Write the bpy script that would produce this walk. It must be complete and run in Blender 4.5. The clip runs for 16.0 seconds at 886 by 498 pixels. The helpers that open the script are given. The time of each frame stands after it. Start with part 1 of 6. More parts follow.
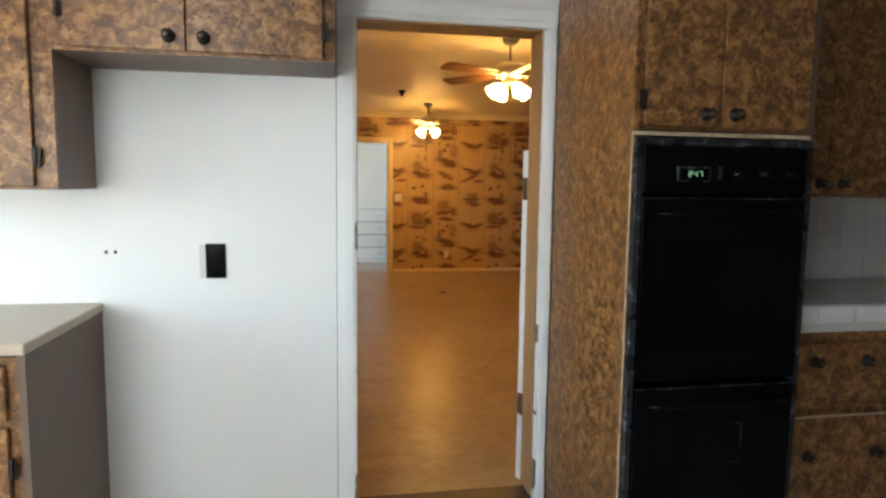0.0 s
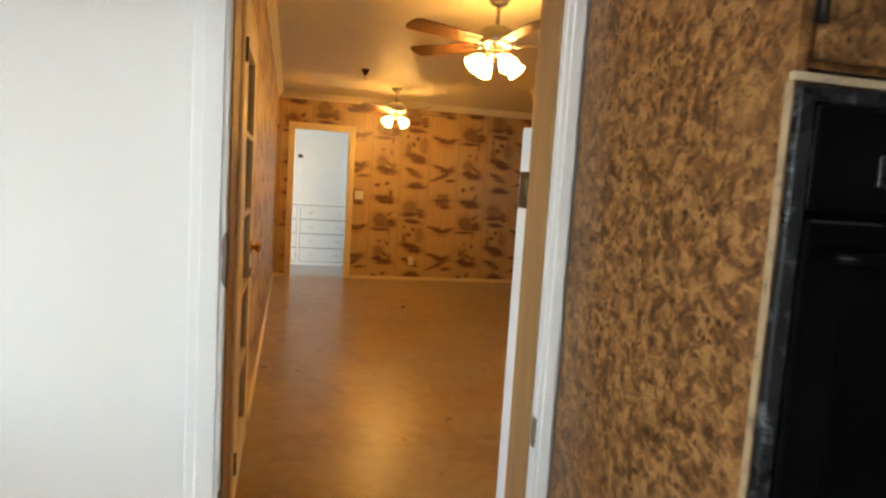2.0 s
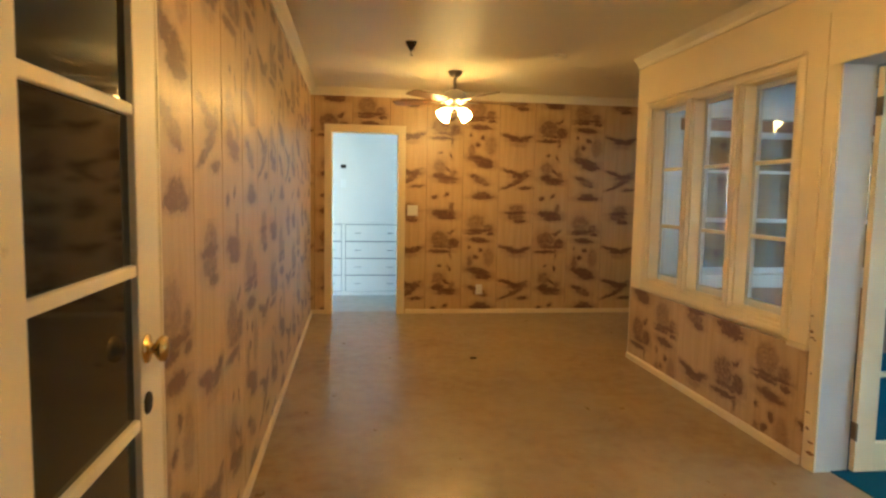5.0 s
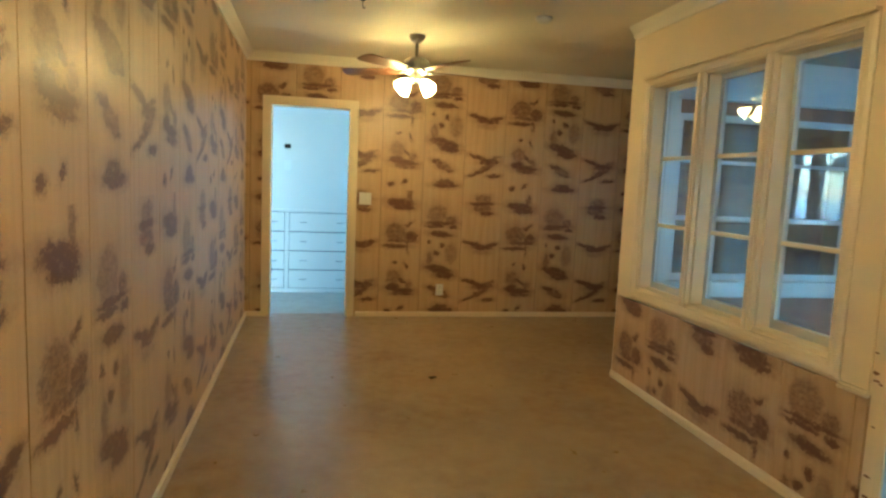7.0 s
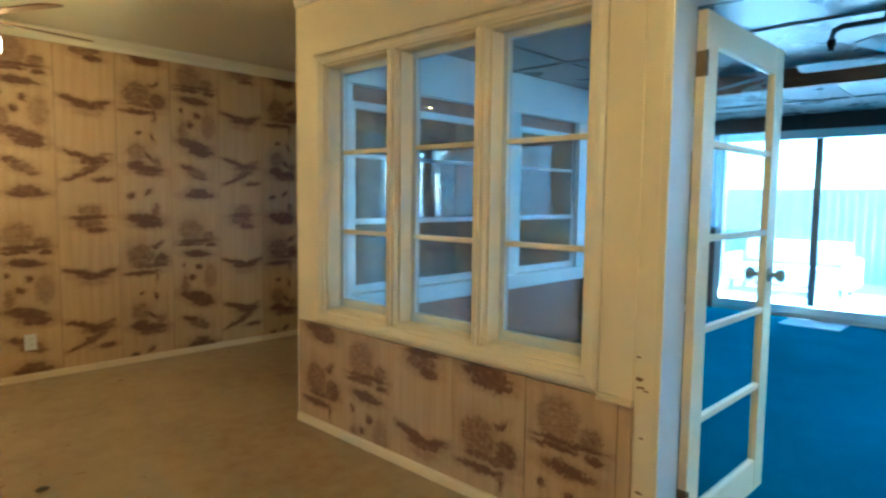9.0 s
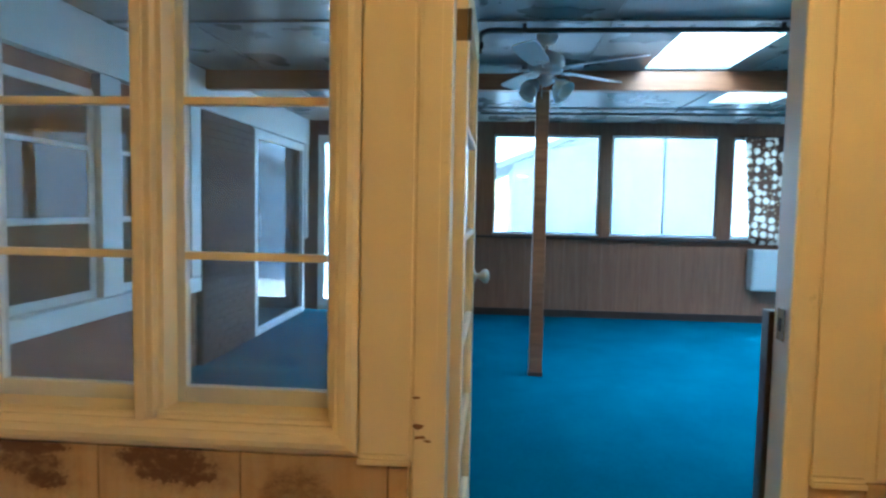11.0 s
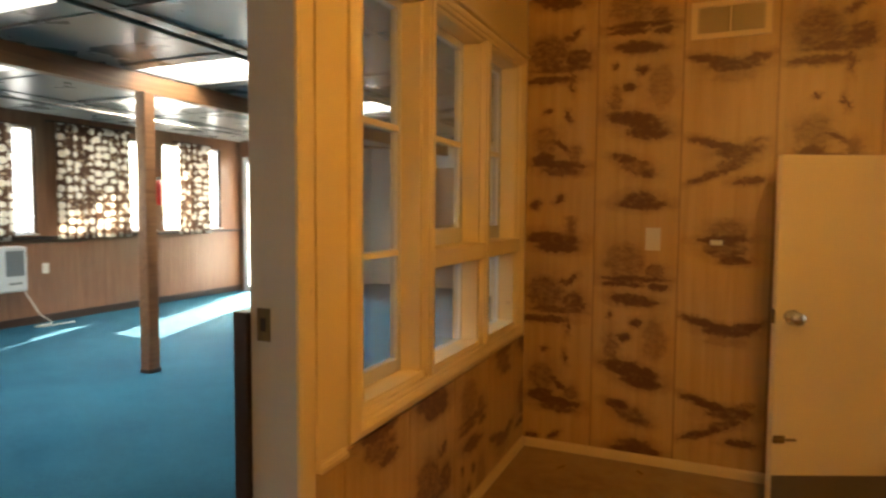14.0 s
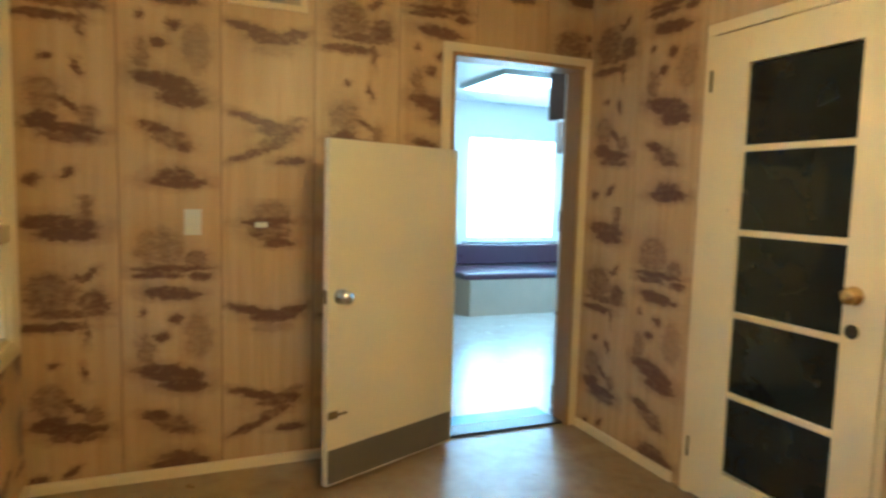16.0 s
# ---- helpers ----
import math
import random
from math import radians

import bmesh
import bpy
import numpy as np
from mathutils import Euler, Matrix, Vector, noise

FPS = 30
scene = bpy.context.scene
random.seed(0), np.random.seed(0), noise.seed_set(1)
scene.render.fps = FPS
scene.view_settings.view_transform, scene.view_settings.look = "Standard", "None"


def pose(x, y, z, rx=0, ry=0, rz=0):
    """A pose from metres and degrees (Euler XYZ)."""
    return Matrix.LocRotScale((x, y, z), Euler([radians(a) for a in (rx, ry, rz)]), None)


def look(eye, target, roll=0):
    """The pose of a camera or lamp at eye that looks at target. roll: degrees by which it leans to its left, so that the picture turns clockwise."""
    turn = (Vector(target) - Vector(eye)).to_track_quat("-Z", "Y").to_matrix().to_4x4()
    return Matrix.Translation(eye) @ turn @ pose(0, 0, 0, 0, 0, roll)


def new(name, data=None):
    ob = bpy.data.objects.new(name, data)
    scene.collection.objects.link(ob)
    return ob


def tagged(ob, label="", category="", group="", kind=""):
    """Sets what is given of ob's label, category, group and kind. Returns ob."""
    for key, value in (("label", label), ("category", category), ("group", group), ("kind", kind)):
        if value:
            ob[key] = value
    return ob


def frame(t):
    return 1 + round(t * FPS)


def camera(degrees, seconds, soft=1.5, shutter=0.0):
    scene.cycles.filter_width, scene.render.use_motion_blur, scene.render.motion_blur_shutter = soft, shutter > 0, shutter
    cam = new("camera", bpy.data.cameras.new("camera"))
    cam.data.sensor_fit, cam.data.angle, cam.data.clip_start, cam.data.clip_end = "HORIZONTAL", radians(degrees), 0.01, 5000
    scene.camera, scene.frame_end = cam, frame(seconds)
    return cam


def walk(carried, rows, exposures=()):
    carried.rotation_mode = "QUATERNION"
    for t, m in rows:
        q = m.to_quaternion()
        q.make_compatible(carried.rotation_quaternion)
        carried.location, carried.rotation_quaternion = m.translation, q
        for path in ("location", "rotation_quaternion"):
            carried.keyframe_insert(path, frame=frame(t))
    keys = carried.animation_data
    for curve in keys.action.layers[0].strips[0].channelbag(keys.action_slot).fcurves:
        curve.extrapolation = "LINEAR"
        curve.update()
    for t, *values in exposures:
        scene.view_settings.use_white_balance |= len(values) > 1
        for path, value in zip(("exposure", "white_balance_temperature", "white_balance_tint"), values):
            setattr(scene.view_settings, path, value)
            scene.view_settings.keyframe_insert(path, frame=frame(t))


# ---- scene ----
cam = camera(70.9, 16.0, 2.5, 0.25)
PATH = [
    (0, (0.171, 0.281, 1.391), (0.527, 2.239, 1.187), 0.7),
    (0.5, (0.251, 0.378, 1.379), (0.522, 2.343, 1.124), 1.5),
    (1, (0.298, 0.632, 1.368), (0.684, 2.576, 1.098), 3.2),
    (1.5, (0.344, 0.965, 1.385), (0.845, 2.887, 1.151), 3.5),
    (2, (0.434, 1.341, 1.375), (0.886, 3.279, 1.176), 3.6),
    (2.5, (0.475, 1.698, 1.376), (0.878, 3.647, 1.172), 3.4),
    (3, (0.492, 2.006, 1.379), (0.901, 3.952, 1.167), 3.9),
    (5.5, (0.78, 3.292, 1.381), (1.014, 5.271, 1.208), 0.7),
    (6, (0.855, 3.488, 1.362), (1.146, 5.459, 1.186), 1.7),
    (6.5, (0.859, 3.715, 1.392), (1.303, 5.658, 1.226), 3.1),
    (7, (0.812, 3.943, 1.387), (1.197, 5.893, 1.171), 2.5),
    (7.5, (0.824, 4.188, 1.386), (1.358, 6.113, 1.285), 1.3),
    (8, (0.848, 4.455, 1.353), (1.643, 6.281, 1.175), 2.1),
    (8.5, (0.855, 4.698, 1.356), (1.988, 6.335, 1.17), 1.8),
    (11, (1.312, 5.756, 1.308), (3.302, 5.911, 1.176), 1.1),
    (11.5, (1.416, 5.883, 1.316), (3.403, 5.694, 1.179), 2.8),
    (12, (1.495, 6.035, 1.338), (3.37, 5.367, 1.149), 0.6),
    (12.5, (1.607, 6.125, 1.325), (3.372, 5.2, 1.159), 2.4),
    (13, (1.751, 6.147, 1.298), (3.305, 4.894, 1.185), 2.4),
    (13.5, (1.885, 6.202, 1.314), (3.193, 4.693, 1.203), 2.8),
    (14, (2.007, 6.266, 1.31), (2.804, 4.436, 1.185), 0.4),
    (14.5, (2.121, 6.278, 1.354), (2.666, 4.36, 1.198), 0.3),
    (15, (2.208, 6.179, 1.345), (2.388, 4.193, 1.198), -0.4),
    (15.5, (2.245, 6.078, 1.335), (2.105, 4.091, 1.152), 1.0),
    (16, (2.304, 5.945, 1.332), (1.55, 4.101, 1.152), 1.6),
]
# one sun, a clear sky; the fan lamps inside are warm
EXPOSURE = [
    (0.0, 3.88, 6450, 8), (1.5, 3.85, 6700, 9), (2.5, 4.05, 7200, 10), (3.0, 4.05, 7500, 9), (4.3, 4.06, 5900, 0), (5.5, 4.08, 4650, -12), (6.5, 4.05, 4000, -19), (7.0, 4.0, 4050, -18), (8.5, 4.2, 3600, -20),
    (11.0, 3.84, 4400, -9), (11.5, 3.56, 4750, -6), (12.0, 3.25, 6000, 6), (13.0, 3.15, 7500, 10), (13.5, 3.25, 7800, 10), (14.0, 3.5, 8100, 10), (14.5, 3.9, 7800, 10), (15.0, 4.2, 6600, 7), (15.5, 4.45, 5300, -6), (16.0, 4.33, 4100, -17),
]
walk(cam, [(t, look(eye, target, roll)) for t, eye, target, roll in PATH], EXPOSURE)

SUN_FROM = Vector((1.12, -3.43, 2.03)).normalized()
world = bpy.data.worlds.new("world")
scene.world = world
world.use_nodes = True
wn = world.node_tree.nodes
sky = wn.new("ShaderNodeTexSky")
sky.sky_type = 'NISHITA'
sky.sun_disc = False
sky.sun_elevation = math.asin(SUN_FROM.z)
sky.sun_rotation = math.atan2(SUN_FROM.x, SUN_FROM.y)
world.node_tree.links.new(sky.outputs[0], wn["Background"].inputs[0])
wn["Background"].inputs[1].default_value = 0.15
sun = new("sun", bpy.data.lights.new("sun", 'SUN'))
sun.data.energy, sun.data.angle, sun.data.color = 5.0, radians(0.5), (1.0, 0.94, 0.85)
sun.matrix_world = look(SUN_FROM * 30, (0, 0, 0))


def window_light(name, x, y, z, w, h, aim, watts, colour):
    """An area lamp in an opening: the sky's light in a window, or fill from an added opening."""
    lamp = bpy.data.lights.new(name, 'AREA')
    lamp.shape, lamp.size, lamp.size_y, lamp.energy, lamp.color = 'RECTANGLE', w, h, watts, colour
    ob = new(name, lamp)
    ob.matrix_world = look((x, y, z), (x + aim[0], y + aim[1], z + aim[2]))
    return ob


DAY = (0.86, 0.93, 1.0)
window_light("kitchen_window_light", -1.45, -1.02, 1.4, 1.2, 1.2, (0, 1, -0.1), 1.4, DAY)
# light from the left; the side opening it stands in is added, unseen
window_light("kitchen_side_fill_light", -2.62, 1.25, 1.5, 1.2, 0.95, (1, 0, -0.1), 1.1, DAY)
# fill lamp for the hall, in an added opening out of view
window_light("hall_fill_light", 2.43, 10.9, 1.5, 0.9, 1.0, (-1, 0, -0.1), 0.27, (1.0, 0.90, 0.78))
SHAFTS = ((5.08, 6.08, 4.07, 4.67), (6.30, 7.55, 3.15, 3.72), (5.10, 6.09, 2.17, 2.79), (6.30, 7.55, 1.28, 1.85), (5.10, 6.09, 0.27, 0.89), (6.30, 7.55, -0.62, -0.05))
for xa, xb, ya, yb in SHAFTS:
    window_light("skylight_light", (xa + xb) / 2, (ya + yb) / 2, 2.81, xb - xa - 0.03, yb - ya - 0.03, (0, 0, -1), 3.9, DAY)
for ya, yb in ((1.72, 2.90), (0.11, 1.37), (-1.11, -0.09)):
    window_light("curtained_window_light", 9.08, (ya + yb) / 2, 1.60, yb - ya, 1.12, (-1, 0, -0.1), 1.8, DAY)


# ---- small builders ----
def box(bm, x0, x1, y0, y1, z0, z1, bevel=0.0):
    vs = [bm.verts.new((x, y, z)) for x in (x0, x1) for y in (y0, y1) for z in (z0, z1)]
    fs = [bm.faces.new([vs[i] for i in q]) for q in
          ((0, 1, 3, 2), (4, 6, 7, 5), (0, 4, 5, 1), (2, 3, 7, 6), (0, 2, 6, 4), (1, 5, 7, 3))]
    if bevel:
        es = list({e for f in fs for e in f.edges})
        bmesh.ops.bevel(bm, geom=es, offset=bevel, segments=2, profile=0.5, affect='EDGES')
    return bm


def bx(x0, x1, y0, y1, z0, z1, bevel=0.0):
    return box(bmesh.new(), x0, x1, y0, y1, z0, z1, bevel)


def lathe(bm, profile, at=(0, 0, 0), way=(0, 0, 1), seg=20):
    """A turned shape: (radius, height) rows round an axis."""
    turn = Vector((0, 0, 1)).rotation_difference(Vector(way)).to_matrix()
    rings = []
    for r, h in profile:
        rings.append([bm.verts.new(Vector(at) + turn @ Vector((r * math.cos(a), r * math.sin(a), h)))
                      for a in (2 * math.pi * i / seg for i in range(seg))])
    for p, q in zip(rings, rings[1:]):
        for i in range(seg):
            f = bm.faces.new((p[i], p[(i + 1) % seg], q[(i + 1) % seg], q[i]))
            f.smooth = True
    for ring, flip in ((rings[0], True), (rings[-1], False)):
        if profile[0 if flip else -1][0] > 1e-4:
            bm.faces.new(ring[::-1] if flip else ring)
    return bm


def tube(bm, points, r, seg=8):
    pts = [Vector(p) for p in points]
    rings = []
    for i, p in enumerate(pts):
        d = (pts[min(i + 1, len(pts) - 1)] - pts[max(i - 1, 0)]).normalized()
        side = d.cross(Vector((0, 0, 1)) if abs(d.z) < 0.9 else Vector((1, 0, 0))).normalized()
        up = side.cross(d)
        rings.append([bm.verts.new(p + r * (math.cos(a) * side + math.sin(a) * up)) for a in (2 * math.pi * k / seg for k in range(seg))])
    for p, q in zip(rings, rings[1:]):
        for i in range(seg):
            bm.faces.new((p[i], p[(i + 1) % seg], q[(i + 1) % seg], q[i])).smooth = True
    bm.faces.new(rings[0][::-1])
    bm.faces.new(rings[-1])
    return bm


def mesh_of(name, bm, mat):
    me = bpy.data.meshes.new(name)
    bmesh.ops.recalc_face_normals(bm, faces=bm.faces)
    bm.to_mesh(me)
    bm.free()
    me.materials.append(mat)
    return me


def part(name, bm, mat, parent, label=""):
    ob = new(name, mesh_of(name, bm, mat))
    ob.parent = parent
    return tagged(ob, label) if label else ob


def piece(name, me, parent, at):
    ob = new(name, me)
    ob.parent = parent
    ob.location = at
    return ob


def solid(name, bm, mat, label, category, group="", kind=""):
    """A thing, or a piece of the setting, of one mesh."""
    return tagged(new(name, mesh_of(name, bm, mat)), label, category, group, kind)


def thing(name, at, label, category, group="", kind="", turn=0.0):
    ob = new(name)
    ob.empty_display_size = 0.1
    ob.matrix_basis = pose(*at, 0, 0, turn)
    return tagged(ob, label, category, group, kind)


def walled(bm, axis, f0, f1, u0, u1, z0, z1, holes=()):
    """A slab with holes (ua, ub, za, zb) through it. axis: the axis across it."""
    us = sorted({u0, u1, *(h[0] for h in holes), *(h[1] for h in holes)})
    for a, b in zip(us, us[1:]):
        if b <= u0 or a >= u1:
            continue
        cuts = sorted((h[2], h[3]) for h in holes if h[0] < (a + b) / 2 < h[1])
        z = z0
        for lo, hi in cuts + [(z1, z1)]:
            if lo > z + 1e-5:
                if axis == "x":
                    box(bm, f0, f1, a, b, z, lo)
                else:
                    box(bm, a, b, f0, f1, z, lo)
            z = max(z, hi)
    return bm


# ---- materials ----
def material(name):
    m = bpy.data.materials.new(name)
    m.use_nodes = True
    return m, m.node_tree, m.node_tree.nodes["Principled BSDF"]


def nd(nt, kind, operation=None):
    n = nt.nodes.new(kind)
    if operation:
        n.operation = operation
    return n


def put(nt, socket, value):
    if isinstance(value, bpy.types.NodeSocket):
        nt.links.new(value, socket)
    elif value is not None:
        socket.default_value = value


def mth(nt, op, a, b=None, c=None):
    n = nd(nt, "ShaderNodeMath", operation=op)
    for i, v in enumerate((a, b, c)):
        put(nt, n.inputs[i], v)
    return n.outputs[0]


def vec(nt, op, a, b=None):
    n = nd(nt, "ShaderNodeVectorMath", operation=op)
    put(nt, n.inputs[0], a)
    put(nt, n.inputs[1], b)
    return n.outputs["Value"] if op in ("LENGTH", "DOT_PRODUCT") else n.outputs["Vector"]


def noised(nt, at, scale, detail=4.0, rough=0.55, stretch=None, warp=0.0):
    n = nd(nt, "ShaderNodeTexNoise")
    if stretch:
        at = vec(nt, 'MULTIPLY', at, stretch)
    put(nt, n.inputs["Vector"], at)
    n.inputs["Scale"].default_value = scale
    n.inputs["Detail"].default_value = detail
    n.inputs["Roughness"].default_value = rough
    n.inputs["Distortion"].default_value = warp
    return n


def ramp(nt, fac, stops):
    n = nt.nodes.new("ShaderNodeValToRGB")
    while len(n.color_ramp.elements) < len(stops):
        n.color_ramp.elements.new(0.5)
    for e, (p, c) in zip(n.color_ramp.elements, stops):
        e.position, e.color = p, (*c, 1) if len(c) == 3 else c
    put(nt, n.inputs[0], fac)
    return n.outputs[0]


def mixc(nt, fac, a, b, how='MIX'):
    n = nt.nodes.new("ShaderNodeMix")
    n.data_type, n.blend_type = 'RGBA', how
    put(nt, n.inputs[0], fac)
    put(nt, n.inputs[6], a if isinstance(a, bpy.types.NodeSocket) else (*a, 1))
    put(nt, n.inputs[7], b if isinstance(b, bpy.types.NodeSocket) else (*b, 1))
    return n.outputs[2]


def place(nt):
    return nt.nodes.new("ShaderNodeNewGeometry").outputs["Position"]


def bump(nt, bsdf, height, strength=0.2, depth=0.002):
    n = nt.nodes.new("ShaderNodeBump")
    n.inputs["Strength"].default_value, n.inputs["Distance"].default_value = strength, depth
    put(nt, n.inputs["Height"], height)
    nt.links.new(n.outputs[0], bsdf.inputs["Normal"])


def plain(name, colour, rough=0.5, metal=0.0, vary=0.12, scale=6.0, grain=60.0, relief=0.08, dirt=None, dirt_at=0.62, rough_vary=0.12):
    """Paint, metal or plastic with blotches at two scales, stains and fine relief."""
    m, nt, b = material(name)
    p = place(nt)
    big, fine = noised(nt, p, scale, 5), noised(nt, p, grain, 3)
    lo, hi = [c * (1 - vary) for c in colour], [min(1, c * (1 + vary)) for c in colour]
    col = mixc(nt, big.outputs[0], lo, hi)
    col = mixc(nt, mth(nt, 'MULTIPLY', fine.outputs[0], vary * 0.8), col, [c * 0.6 for c in colour])
    if dirt:
        d = ramp(nt, noised(nt, p, scale * 2.3, 8, 0.7).outputs[0], ((dirt_at, (0, 0, 0)), (dirt_at + 0.12, (1, 1, 1))))
        col = mixc(nt, mth(nt, 'MULTIPLY', d, 0.7), col, dirt)
    put(nt, b.inputs["Base Color"], col)
    put(nt, b.inputs["Roughness"], mth(nt, 'MULTIPLY_ADD', big.outputs[0], rough_vary, rough - rough_vary / 2))
    b.inputs["Metallic"].default_value = metal
    if relief:
        bump(nt, b, fine.outputs[0], relief)
    return m


def wood(name, dark, light, axis="z", rough=0.4, scale=1.0, plank=0.0):
    """Straight-grained wood; the grain runs along the axis."""
    m, nt, b = material(name)
    p = place(nt)
    st = {"z": (14, 14, 0.7), "y": (14, 0.7, 14), "x": (0.7, 14, 14)}[axis]
    g = noised(nt, p, 2.2 * scale, 6, 0.6, st, 0.6)
    f = noised(nt, p, 12 * scale, 3, 0.6, st)
    v = mth(nt, 'MULTIPLY_ADD', f.outputs[0], 0.35, mth(nt, 'MULTIPLY', g.outputs[0], 0.75))
    col = ramp(nt, v, ((0.32, dark), (0.72, light)))
    rnd = nt.nodes.new("ShaderNodeObjectInfo").outputs["Random"]
    col = mixc(nt, mth(nt, 'MULTIPLY', rnd, 0.12), col, dark)
    put(nt, b.inputs["Base Color"], col)
    put(nt, b.inputs["Roughness"], mth(nt, 'MULTIPLY_ADD', f.outputs[0], 0.2, rough - 0.1))
    bump(nt, b, v, 0.15)
    return m


def burl(name, dark, mid, light, rough=0.38):
    """Printed burl laminate: swirls and dark eyes."""
    m, nt, b = material(name)
    p = place(nt)
    w = noised(nt, p, 14, 4, 0.6)
    warped = vec(nt, 'ADD', p, vec(nt, 'MULTIPLY', w.outputs["Color"], (0.045, 0.045, 0.045)))
    swirl = noised(nt, warped, 30, 7, 0.68, None, 0.5)
    eye = nd(nt, "ShaderNodeTexVoronoi")
    put(nt, eye.inputs["Vector"], warped)
    eye.inputs["Scale"].default_value = 46
    col = ramp(nt, swirl.outputs[0], ((0.36, dark), (0.50, mid), (0.64, light), (0.74, mid)))
    clump = ramp(nt, noised(nt, p, 7, 3).outputs[0], ((0.40, (0, 0, 0)), (0.56, (1, 1, 1))))
    dots = ramp(nt, eye.outputs["Distance"], ((0.16, (1, 1, 1)), (0.36, (0, 0, 0))))
    col = mixc(nt, mth(nt, 'MULTIPLY', mth(nt, 'MULTIPLY', dots, clump), 0.9), col, [c * 0.45 for c in dark])
    fade = noised(nt, p, 1.7, 3)
    col = mixc(nt, mth(nt, 'MULTIPLY', fade.outputs[0], 0.35), col, mid)
    put(nt, b.inputs["Base Color"], col)
    b.inputs["Roughness"].default_value = rough
    bump(nt, b, swirl.outputs[0], 0.08)
    return m


def glass(name, tint=(0.97, 0.99, 0.985), rough=0.0):
    m, nt, b = material(name)
    b.inputs["Base Color"].default_value = (*tint, 1)
    b.inputs["Transmission Weight"].default_value = 1.0
    b.inputs["Roughness"].default_value = rough
    b.inputs["IOR"].default_value = 1.45
    return m


def glow(name, colour, strength):
    m, nt, b = material(name)
    b.inputs["Base Color"].default_value = (0.9, 0.88, 0.82, 1)
    b.inputs["Emission Color"].default_value = (*colour, 1)
    b.inputs["Emission Strength"].default_value = strength
    return m


PANEL = 0.417


